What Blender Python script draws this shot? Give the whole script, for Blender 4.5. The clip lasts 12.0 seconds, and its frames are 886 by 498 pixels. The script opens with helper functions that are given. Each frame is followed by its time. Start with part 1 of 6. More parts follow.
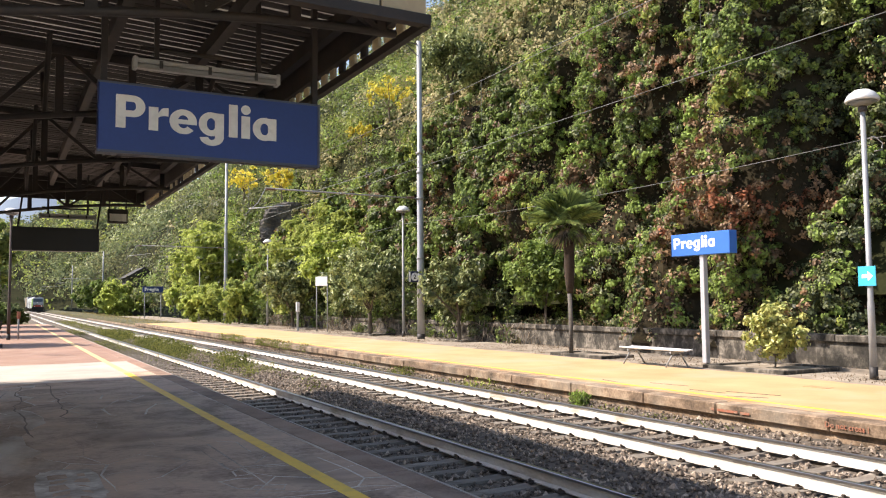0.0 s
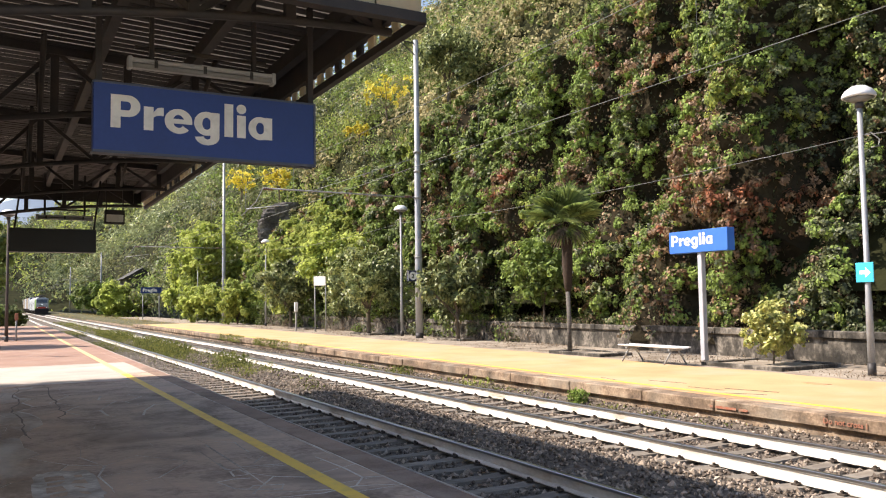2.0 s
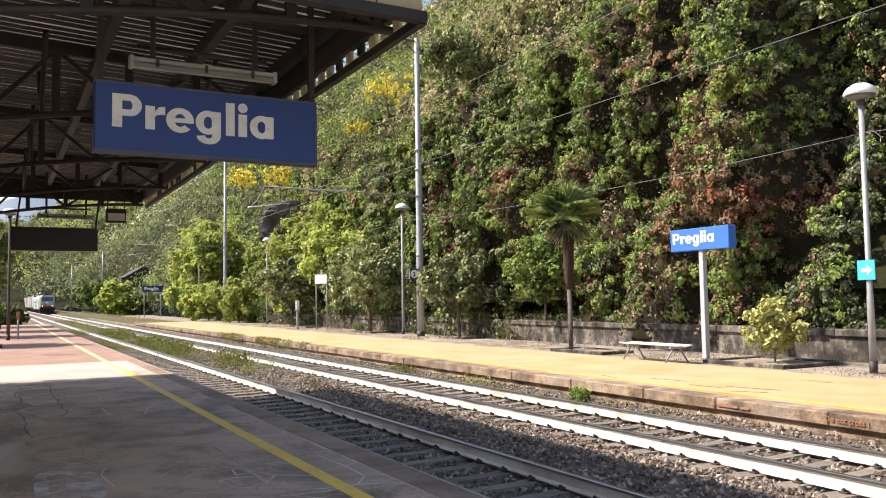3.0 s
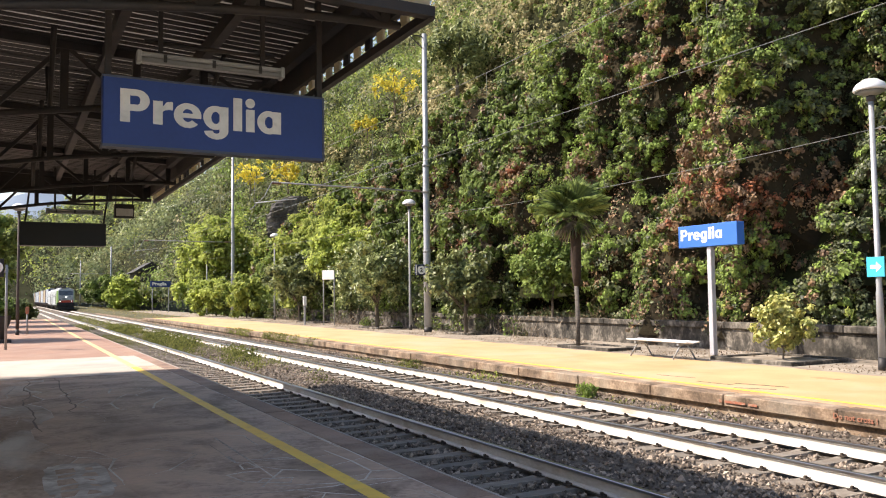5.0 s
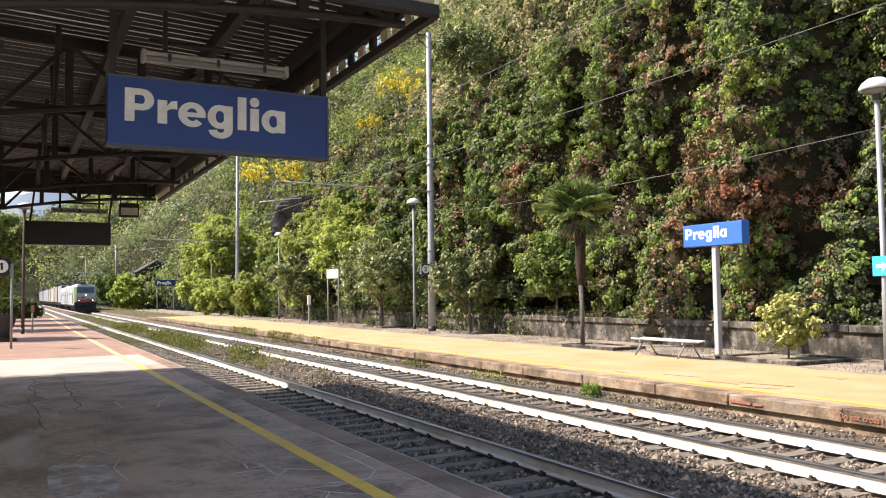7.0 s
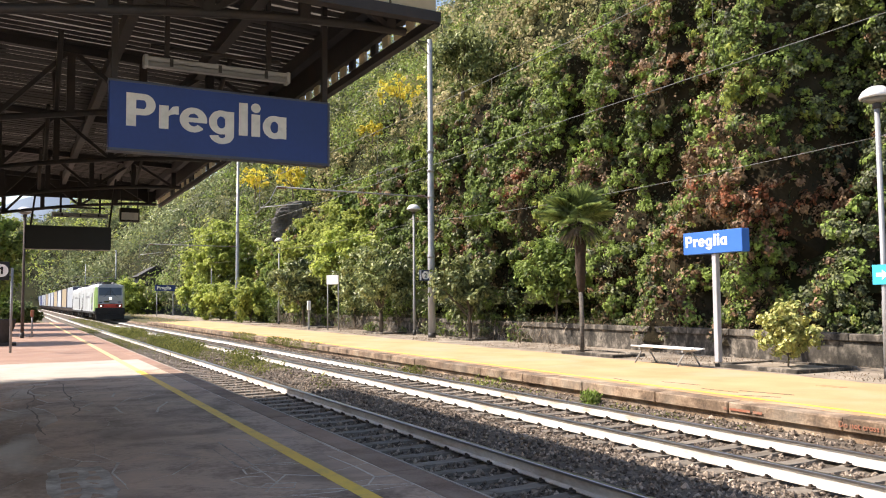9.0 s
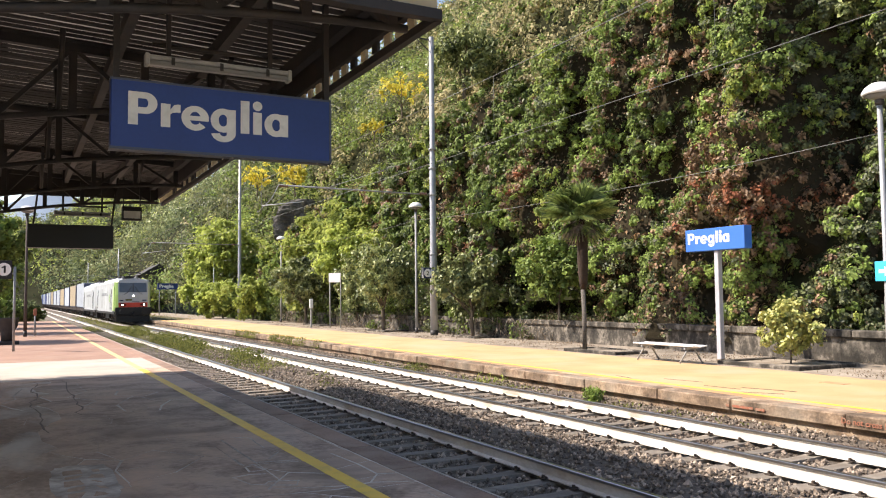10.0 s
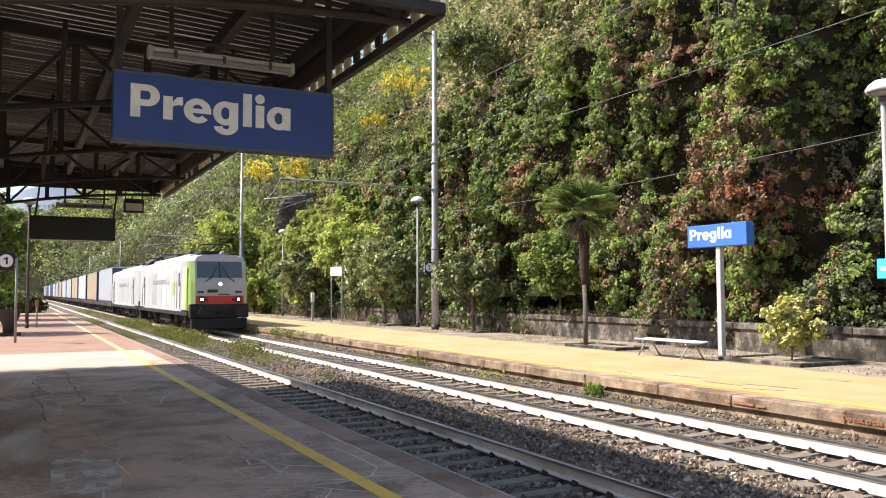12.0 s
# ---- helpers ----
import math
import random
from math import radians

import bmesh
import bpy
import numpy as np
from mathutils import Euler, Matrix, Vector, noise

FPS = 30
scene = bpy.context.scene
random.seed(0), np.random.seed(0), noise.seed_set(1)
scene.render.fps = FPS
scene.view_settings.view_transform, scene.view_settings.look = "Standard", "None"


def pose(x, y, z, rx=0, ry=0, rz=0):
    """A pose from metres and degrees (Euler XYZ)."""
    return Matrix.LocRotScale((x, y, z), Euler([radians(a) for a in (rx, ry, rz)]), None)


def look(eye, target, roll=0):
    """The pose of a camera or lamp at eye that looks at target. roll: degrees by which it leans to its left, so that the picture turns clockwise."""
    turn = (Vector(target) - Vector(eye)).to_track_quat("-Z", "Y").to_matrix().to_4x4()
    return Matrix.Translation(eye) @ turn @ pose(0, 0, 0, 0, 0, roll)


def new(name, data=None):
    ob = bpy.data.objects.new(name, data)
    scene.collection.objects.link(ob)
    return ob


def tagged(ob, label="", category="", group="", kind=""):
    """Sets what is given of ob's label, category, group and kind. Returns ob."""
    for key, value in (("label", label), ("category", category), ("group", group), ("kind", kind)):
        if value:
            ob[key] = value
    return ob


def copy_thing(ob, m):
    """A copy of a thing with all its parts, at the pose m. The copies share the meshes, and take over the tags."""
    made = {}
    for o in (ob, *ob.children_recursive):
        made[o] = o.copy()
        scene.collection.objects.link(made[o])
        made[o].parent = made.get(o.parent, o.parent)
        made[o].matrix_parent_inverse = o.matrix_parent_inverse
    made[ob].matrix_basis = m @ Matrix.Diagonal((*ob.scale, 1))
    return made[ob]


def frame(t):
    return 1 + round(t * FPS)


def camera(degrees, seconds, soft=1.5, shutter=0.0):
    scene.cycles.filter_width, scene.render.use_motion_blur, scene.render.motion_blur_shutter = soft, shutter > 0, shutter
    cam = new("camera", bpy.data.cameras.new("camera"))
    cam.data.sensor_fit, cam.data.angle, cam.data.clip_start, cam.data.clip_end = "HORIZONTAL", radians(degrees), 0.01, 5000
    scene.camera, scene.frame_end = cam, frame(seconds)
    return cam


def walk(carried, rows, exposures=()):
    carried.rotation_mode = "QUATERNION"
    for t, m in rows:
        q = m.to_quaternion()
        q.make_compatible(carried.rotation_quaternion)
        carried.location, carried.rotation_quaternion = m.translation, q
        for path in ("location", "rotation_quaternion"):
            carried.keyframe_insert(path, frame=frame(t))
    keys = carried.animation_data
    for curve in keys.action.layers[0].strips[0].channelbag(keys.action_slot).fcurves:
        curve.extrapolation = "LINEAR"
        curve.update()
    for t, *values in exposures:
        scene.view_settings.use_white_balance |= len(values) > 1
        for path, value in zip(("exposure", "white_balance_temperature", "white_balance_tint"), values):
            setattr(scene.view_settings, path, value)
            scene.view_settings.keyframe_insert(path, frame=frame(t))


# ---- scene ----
EYE = 2.01
cam = camera(57.7, 12.0, soft=1.1)
walk(cam, [
    (0.0, pose(-0.000, -0.000, 2.010, 93.705, 0.499, -28.795)),
    (0.5, pose(-0.004, 0.003, 2.011, 93.843, 0.292, -28.904)),
    (1.0, pose(0.004, -0.001, 2.011, 93.819, 0.414, -28.993)),
    (1.5, pose(0.015, 0.003, 2.011, 93.720, 0.692, -28.963)),
    (2.0, pose(0.018, 0.008, 2.005, 93.638, 0.858, -28.897)),
    (2.5, pose(0.013, 0.013, 2.009, 93.575, 0.921, -28.879)),
    (3.0, pose(0.014, 0.005, 2.010, 93.498, 0.922, -28.808)),
    (5.0, pose(0.018, 0.014, 2.006, 93.225, 0.785, -28.306)),
    (5.5, pose(0.018, 0.015, 2.007, 93.099, 0.696, -28.258)),
    (6.0, pose(0.020, 0.015, 2.006, 92.982, 0.746, -28.192)),
    (6.5, pose(0.019, 0.021, 2.008, 93.001, 0.833, -28.107)),
    (7.0, pose(0.022, 0.022, 2.007, 93.163, 0.754, -28.003)),
    (9.0, pose(0.019, 0.020, 2.007, 93.614, 0.471, -28.014)),
    (9.5, pose(0.024, 0.016, 2.007, 93.526, 0.569, -27.941)),
    (10.0, pose(0.019, 0.019, 2.005, 93.453, 0.615, -27.858)),
    (10.5, pose(0.022, 0.014, 2.004, 93.336, 0.557, -27.814)),
    (11.0, pose(0.020, 0.025, 2.004, 93.278, 0.572, -27.804)),
    (11.5, pose(0.022, 0.019, 2.005, 93.144, 0.419, -27.697)),
    (12.0, pose(0.020, 0.022, 2.006, 93.053, 0.222, -27.762)),
], exposures=[(0.0, 1.03, 7150, 14), (12.0, 1.03, 7150, 14)])

# ---- light: a low autumn sun ahead and to the side of the station building ----
SUN_EL, SUN_AZ = radians(46.0), math.atan2(-0.78, 0.55)
to_sun = Vector((math.sin(SUN_AZ) * math.cos(SUN_EL), math.cos(SUN_AZ) * math.cos(SUN_EL), math.sin(SUN_EL)))
world = bpy.data.worlds.new("sky")
scene.world = world
world.use_nodes = True
wn = world.node_tree
sky = wn.nodes.new("ShaderNodeTexSky")
sky.sky_type, sky.sun_disc = "NISHITA", False
sky.sun_elevation, sky.sun_rotation = SUN_EL, SUN_AZ % (2 * math.pi)
bg = wn.nodes["Background"]
bg.inputs["Strength"].default_value = 0.12
wn.links.new(sky.outputs["Color"], bg.inputs["Color"])
sun = new("sun", bpy.data.lights.new("sun", "SUN"))
sun.data.energy, sun.data.angle, sun.data.color = 4.2, radians(0.53), (1.0, 0.95, 0.88)
sun.matrix_world = look(to_sun * 60, (0, 0, 0))


# ---- materials ----
def mat(name, c1, c2=None, rough=0.7, metal=0.0, scale=6.0, fine=60.0, bump=0.2, trans=0.0, island=False, obj=False, dist=0.01, stretch=(1, 1, 1), spec=0.5, stain=None, c3=None):
    """A worn surface: two colours mixed by coarse and fine noise, with bump, optional per-piece variation and stains."""
    m = bpy.data.materials.new(name)
    m.use_nodes = True
    nt = m.node_tree
    n, lk = nt.nodes, nt.links
    b = n["Principled BSDF"]
    b.inputs["Roughness"].default_value, b.inputs["Metallic"].default_value = rough, metal
    b.inputs["Specular IOR Level"].default_value = spec
    c2 = c2 or tuple(v * 0.7 for v in c1)
    geo = n.new("ShaderNodeNewGeometry")
    mp = n.new("ShaderNodeMapping")
    mp.inputs["Scale"].default_value = stretch
    lk.new(geo.outputs["Position"], mp.inputs["Vector"])
    if obj:
        tc = n.new("ShaderNodeTexCoord")
        lk.new(tc.outputs["Object"], mp.inputs["Vector"])
    big, small = n.new("ShaderNodeTexNoise"), n.new("ShaderNodeTexNoise")
    for t, s, d in ((big, scale, 5), (small, fine, 3)):
        t.inputs["Scale"].default_value, t.inputs["Detail"].default_value = s, d
        lk.new(mp.outputs["Vector"], t.inputs["Vector"])
    add = n.new("ShaderNodeMath")
    add.operation = "MULTIPLY_ADD"
    lk.new(small.outputs["Fac"], add.inputs[0])
    add.inputs[1].default_value = 0.45
    lk.new(big.outputs["Fac"], add.inputs[2])
    last = add.outputs[0]
    if island:
        a2 = n.new("ShaderNodeMath")
        a2.operation = "MULTIPLY_ADD"
        lk.new(geo.outputs["Random Per Island"], a2.inputs[0])
        a2.inputs[1].default_value = 0.5
        lk.new(last, a2.inputs[2])
        sub = n.new("ShaderNodeMath")
        sub.operation = "SUBTRACT"
        lk.new(a2.outputs[0], sub.inputs[0])
        sub.inputs[1].default_value = 0.25
        last = sub.outputs[0]
    ramp = n.new("ShaderNodeValToRGB")
    ramp.color_ramp.elements[0].position, ramp.color_ramp.elements[1].position = 0.42, 1.0
    ramp.color_ramp.elements[0].color, ramp.color_ramp.elements[1].color = (*c2, 1), (*c1, 1)
    if c3:
        e = ramp.color_ramp.elements.new(0.72)
        e.color = (*c3, 1)
    lk.new(last, ramp.inputs["Fac"])
    col = ramp.outputs["Color"]
    if stain:
        st = n.new("ShaderNodeTexNoise")
        st.inputs["Scale"].default_value, st.inputs["Detail"].default_value, st.inputs["Distortion"].default_value = stain[1], 6, 0.6
        lk.new(mp.outputs["Vector"], st.inputs["Vector"])
        sr = n.new("ShaderNodeMapRange")
        sr.inputs["From Min"].default_value, sr.inputs["From Max"].default_value = 0.5, 0.68
        sr.inputs["To Max"].default_value = stain[2]
        lk.new(st.outputs["Fac"], sr.inputs["Value"])
        mx = n.new("ShaderNodeMix")
        mx.data_type = "RGBA"
        lk.new(sr.outputs[0], mx.inputs[0])
        lk.new(col, mx.inputs[6])
        mx.inputs[7].default_value = (*stain[0], 1)
        col = mx.outputs[2]
    if obj or island:
        oi = n.new("ShaderNodeObjectInfo")
        hv = n.new("ShaderNodeHueSaturation")
        mr = n.new("ShaderNodeMapRange")
        mr.inputs["To Min"].default_value, mr.inputs["To Max"].default_value = 0.82, 1.18
        lk.new(oi.outputs["Random"], mr.inputs["Value"])
        lk.new(mr.outputs[0], hv.inputs["Value"])
        lk.new(col, hv.inputs["Color"])
        col = hv.outputs["Color"]
    lk.new(col, b.inputs["Base Color"])
    if bump:
        bp = n.new("ShaderNodeBump")
        bp.inputs["Strength"].default_value, bp.inputs["Distance"].default_value = bump, dist
        lk.new(add.outputs[0], bp.inputs["Height"])
        lk.new(bp.outputs["Normal"], b.inputs["Normal"])
    if trans:
        tr = n.new("ShaderNodeBsdfTranslucent")
        ms = n.new("ShaderNodeMixShader")
        ms.inputs[0].default_value = trans
        lk.new(col, tr.inputs["Color"])
        lk.new(b.outputs[0], ms.inputs[1])
        lk.new(tr.outputs[0], ms.inputs[2])
        lk.new(ms.outputs[0], n["Material Output"].inputs["Surface"])
    return m


def glow(name, color, strength):
    m = mat(name, color, color, 0.3, bump=0)
    b = m.node_tree.nodes["Principled BSDF"]
    b.inputs["Emission Color"].default_value, b.inputs["Emission Strength"].default_value = (*color, 1), strength
    return m


M = dict(
    soil=mat("soil", (0.16, 0.13, 0.09), (0.06, 0.05, 0.03), 0.95, scale=0.6, fine=14, bump=0.5, dist=0.05),
    grassland=mat("grassland", (0.13, 0.115, 0.05), (0.045, 0.05, 0.018), 0.95, scale=0.25, fine=6, bump=0.6, dist=0.1),
    ballast=mat("ballast", (0.19, 0.155, 0.122), (0.04, 0.032, 0.026), 0.95, scale=9, fine=45, bump=0.9, dist=0.05),
    stone=mat("ballast_stone", (0.46, 0.375, 0.3), (0.06, 0.046, 0.037), 0.9, scale=3, fine=50, bump=0.3, island=True, c3=(0.2, 0.158, 0.124)),
    steel=mat("rail_steel", (0.55, 0.55, 0.56), (0.32, 0.3, 0.28), 0.28, metal=1.0, scale=3, fine=80, bump=0.05, stretch=(1, 0.08, 1)),
    railpaint=mat("white_rail_paint", (0.82, 0.81, 0.78), (0.5, 0.46, 0.4), 0.7, scale=2.2, fine=40, bump=0.15, stretch=(1, 0.35, 1), stain=((0.32, 0.24, 0.17), 3.0, 0.6)),
    concrete=mat("sleeper_concrete", (0.3, 0.262, 0.22), (0.13, 0.112, 0.094), 0.9, scale=5, fine=70, bump=0.3, obj=True, stain=((0.13, 0.1, 0.07), 4, 0.6)),
    clip=mat("fastening_iron", (0.09, 0.065, 0.05), (0.03, 0.025, 0.02), 0.85, scale=20, bump=0.4),
    flag=mat("porphyry_flagstone", (0.68, 0.475, 0.345), (0.18, 0.118, 0.085), 0.72, scale=1.4, fine=18, bump=0.45, obj=False, c3=(0.54, 0.395, 0.305), spec=0.25, stain=((0.15, 0.105, 0.08), 1.0, 0.6)),
    flaggrey=mat("grey_flagstone", (0.66, 0.475, 0.355), (0.16, 0.11, 0.08), 0.7, scale=1.1, fine=18, bump=0.4, obj=False, c3=(0.38, 0.265, 0.19), spec=0.22, stretch=(1.0, 0.6, 1.0), stain=((0.7, 0.63, 0.56), 0.8, 0.8)),
    mortar=mat("mortar", (0.9, 0.86, 0.8), (0.18, 0.135, 0.11), 0.85, scale=0.9, fine=30, bump=0.3, c3=(0.6, 0.53, 0.46), spec=0.2),
    crackfill=mat("crack_filling", (0.26, 0.195, 0.155), (0.15, 0.11, 0.088), 0.9, scale=3, fine=30, bump=0.3),
    smear=mat("smeared_mortar", (0.85, 0.8, 0.73), (0.24, 0.19, 0.155), 0.85, scale=2.6, fine=14, bump=0.3, c3=(0.5, 0.43, 0.37), spec=0.2),
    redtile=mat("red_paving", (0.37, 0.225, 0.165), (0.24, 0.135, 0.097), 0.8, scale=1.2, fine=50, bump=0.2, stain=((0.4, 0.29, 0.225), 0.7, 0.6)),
    coping=mat("brown_edge_stone", (0.42, 0.285, 0.215), (0.17, 0.112, 0.086), 0.75, scale=1.5, fine=40, bump=0.3, obj=True, spec=0.25, stain=((0.46, 0.37, 0.3), 2.0, 0.35)),
    edgewhite=mat("worn_stone_arris", (0.5, 0.46, 0.42), (0.3, 0.26, 0.23), 0.8, scale=6, bump=0.2),
    yellow=mat("yellow_line_paint", (0.98, 0.67, 0.08), (0.9, 0.57, 0.07), 0.6, scale=3, fine=40, bump=0.2, stain=((0.5, 0.36, 0.12), 5, 0.35)),
    yellowsunlit=mat("sunlit_line_paint", (0.8, 0.6, 0.27), (0.62, 0.42, 0.2), 0.7, scale=2, fine=40, bump=0.2, stain=((0.5, 0.34, 0.22), 2, 0.6)),
    ochre=mat("ochre_asphalt", (0.6, 0.405, 0.215), (0.44, 0.28, 0.135), 0.9, scale=0.9, fine=70, bump=0.2, stain=((0.5, 0.385, 0.26), 0.5, 0.7)),
    kerb=mat("platform_kerb_stone", (0.46, 0.335, 0.23), (0.045, 0.034, 0.025), 0.9, scale=2.6, fine=22, bump=0.8, dist=0.025, obj=True, c3=(0.205, 0.142, 0.096), stain=((0.46, 0.41, 0.33), 0.9, 0.4)),
    dust=mat("dusty_gravel", (0.44, 0.375, 0.3), (0.16, 0.13, 0.1), 0.95, scale=1.3, fine=30, bump=0.5, dist=0.03, stain=((0.12, 0.09, 0.06), 0.9, 0.7)),
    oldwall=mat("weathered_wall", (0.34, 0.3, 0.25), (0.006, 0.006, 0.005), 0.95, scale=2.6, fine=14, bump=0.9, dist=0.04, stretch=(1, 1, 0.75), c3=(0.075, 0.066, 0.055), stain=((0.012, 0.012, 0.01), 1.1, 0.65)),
    # near-black base gives the gaps in the creeper their shade
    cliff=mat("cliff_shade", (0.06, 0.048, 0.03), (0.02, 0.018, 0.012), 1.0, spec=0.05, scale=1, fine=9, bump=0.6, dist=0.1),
    dryturf=mat("dry_turf", (0.24, 0.2, 0.1), (0.08, 0.075, 0.035), 1.0, spec=0.05, scale=0.7, fine=9, bump=0.8, dist=0.1),
    rock=mat("grey_rock", (0.24, 0.22, 0.2), (0.03, 0.028, 0.026), 0.95, scale=0.9, fine=6, bump=1.0, dist=0.3, c3=(0.07, 0.066, 0.06)),
    galv=mat("galvanised_steel", (0.4, 0.41, 0.43), (0.27, 0.28, 0.3), 0.5, metal=0.35, scale=3, fine=50, bump=0.08),
    greypaint=mat("grey_pole_paint", (0.33, 0.335, 0.34), (0.2, 0.205, 0.21), 0.55, scale=2, fine=40, bump=0.08),
    darkpaint=mat("dark_iron", (0.055, 0.05, 0.05), (0.022, 0.02, 0.02), 0.6, scale=4, fine=50, bump=0.15),
    lampwhite=mat("lamp_white", (0.75, 0.76, 0.78), (0.6, 0.61, 0.63), 0.4, scale=4, bump=0.03),
    lampgrey=mat("lamp_bowl", (0.24, 0.24, 0.235), (0.17, 0.17, 0.165), 0.3, scale=4, bump=0.03),
    blue=mat("sign_blue", (0.01, 0.04, 0.19), (0.008, 0.03, 0.14), 0.5, scale=1.5, fine=30, bump=0.03),
    signend=mat("sign_end_grey", (0.06, 0.07, 0.1), (0.045, 0.05, 0.075), 0.5, scale=2, bump=0.05),
    # brighter copy of the sign blue, for the sign standing in the sun
    bluelit=mat("sign_blue_sunlit", (0.045, 0.18, 0.62), (0.035, 0.15, 0.55), 0.4, scale=1.5, bump=0.02),
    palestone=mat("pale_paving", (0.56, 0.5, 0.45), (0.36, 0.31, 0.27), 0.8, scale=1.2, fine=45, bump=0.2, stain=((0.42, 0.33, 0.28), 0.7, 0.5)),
    ochrered=mat("worn_red_asphalt", (0.58, 0.33, 0.17), (0.38, 0.2, 0.1), 0.9, scale=1.5, fine=50, bump=0.3, stain=((0.55, 0.42, 0.3), 1.2, 0.7)),
    yellowbright=mat("fresh_yellow_paint", (0.95, 0.68, 0.06), (0.8, 0.5, 0.06), 0.6, scale=2.5, fine=40, bump=0.15, stain=((0.66, 0.42, 0.18), 1.5, 0.6)),
    signgrey=mat("sign_post_grey", (0.5, 0.5, 0.54), (0.38, 0.38, 0.41), 0.5, scale=2, fine=40, bump=0.06),
    letter=mat("sign_letter", (0.72, 0.7, 0.64), (0.6, 0.58, 0.53), 0.5, scale=8, bump=0.03, stain=((0.45, 0.43, 0.38), 9, 0.4)),
    white=mat("white_plate", (0.88, 0.88, 0.88), (0.8, 0.8, 0.8), 0.45, scale=3, bump=0.02),
    cyan=mat("cyan_plate", (0.04, 0.5, 0.75), (0.035, 0.42, 0.65), 0.45, scale=3, bump=0.03),
    black=mat("black_plate", (0.012, 0.012, 0.016), (0.008, 0.008, 0.01), 0.45, scale=3, bump=0.03),
    navy=mat("navy_plate", (0.02, 0.03, 0.09), (0.015, 0.02, 0.06), 0.5, scale=3, bump=0.03),
    redpaint=mat("red_letter_paint", (0.4, 0.12, 0.07), (0.33, 0.16, 0.1), 0.8, scale=9, bump=0.05, stain=((0.34, 0.23, 0.16), 10, 0.9)),
    canopy_iron=mat("canopy_iron", (0.032, 0.027, 0.026), (0.014, 0.012, 0.011), 0.7, scale=3, fine=40, bump=0.2, stain=((0.055, 0.034, 0.024), 4, 0.4)),
    board=mat("roof_board", (0.042, 0.034, 0.03), (0.018, 0.015, 0.013), 0.8, scale=2, fine=30, bump=0.25, obj=True, stretch=(0.2, 1, 1)),
    sheet=mat("translucent_roof_sheet", (0.5, 0.47, 0.43), (0.22, 0.2, 0.18), 0.6, scale=1.3, fine=20, bump=0.1, trans=0.7),
    fascia=mat("fascia_panel", (0.8, 0.7, 0.5), (0.62, 0.53, 0.38), 0.7, scale=1.2, fine=30, bump=0.1, trans=0.55),
    tube=mat("lamp_housing", (0.36, 0.36, 0.36), (0.25, 0.25, 0.25), 0.5, scale=3, bump=0.05),
    benchwhite=mat("bench_white", (0.78, 0.78, 0.8), (0.6, 0.6, 0.62), 0.45, scale=5, bump=0.05),
    bark=mat("bark", (0.2, 0.16, 0.12), (0.07, 0.055, 0.04), 0.95, scale=5, fine=30, bump=0.8, dist=0.03, stretch=(1, 1, 0.3)),
    palmfibre=mat("palm_fibre", (0.055, 0.034, 0.022), (0.018, 0.012, 0.008), 0.95, scale=9, fine=40, bump=0.9, dist=0.03),
    leaf=mat("ivy_leaf", (0.265, 0.365, 0.085), (0.062, 0.092, 0.03), 0.6, scale=0.55, fine=9, bump=0, trans=0.25, island=True, c3=(0.19, 0.255, 0.068), spec=0.2),
    leafdark=mat("evergreen_leaf", (0.5, 0.53, 0.24), (0.04, 0.063, 0.027), 0.42, scale=0.7, fine=9, bump=0, trans=0.28, island=True, c3=(0.25, 0.295, 0.12), spec=0.4),
    leaflime=mat("lime_leaf", (0.52, 0.57, 0.15), (0.17, 0.225, 0.06), 0.6, scale=0.5, fine=7, bump=0, trans=0.45, island=True, c3=(0.39, 0.45, 0.12), spec=0.2),
    leafred=mat("autumn_red_leaf", (0.36, 0.13, 0.065), (0.1, 0.04, 0.022), 0.65, scale=0.8, fine=9, bump=0, trans=0.2, island=True, c3=(0.22, 0.09, 0.048), spec=0.2),
    leafbrown=mat("withered_creeper_leaf", (0.4, 0.25, 0.135), (0.09, 0.055, 0.03), 0.55, scale=0.8, fine=9, bump=0, trans=0.18, island=True, c3=(0.22, 0.135, 0.075), spec=0.4),
    leafyellow=mat("autumn_yellow_leaf", (0.85, 0.68, 0.12), (0.42, 0.41, 0.08), 0.6, scale=0.8, fine=9, bump=0, trans=0.35, island=True, c3=(0.66, 0.58, 0.09), spec=0.2),
    leafolive=mat("olive_scrub_leaf", (0.42, 0.41, 0.2), (0.13, 0.14, 0.07), 0.8, scale=0.12, fine=3, bump=0, trans=0.28, island=True, c3=(0.225, 0.235, 0.11), spec=0.15),
    drybrush=mat("pale_dry_scrub", (0.54, 0.47, 0.27), (0.19, 0.17, 0.09), 0.8, scale=0.3, fine=5, bump=0, trans=0.3, island=True, c3=(0.42, 0.37, 0.2), spec=0.12),
    # paler, low-contrast greens put distance haze into the far leaves
    leaffar=mat("hazed_far_leaf", (0.36, 0.4, 0.2), (0.095, 0.12, 0.07), 0.85, scale=0.04, fine=1.2, bump=0, trans=0.25, island=True, c3=(0.19, 0.23, 0.115), spec=0.1),
    leafcream=mat("variegated_leaf", (0.72, 0.68, 0.28), (0.22, 0.27, 0.07), 0.4, scale=3, fine=14, bump=0, trans=0.25, island=True, c3=(0.5, 0.5, 0.16)),
    deadleaf=mat("withered_leaf", (0.3, 0.21, 0.13), (0.085, 0.062, 0.04), 0.8, scale=0.6, fine=9, bump=0, trans=0.15, island=True),
    # very dark base paints the shade between the tree crowns
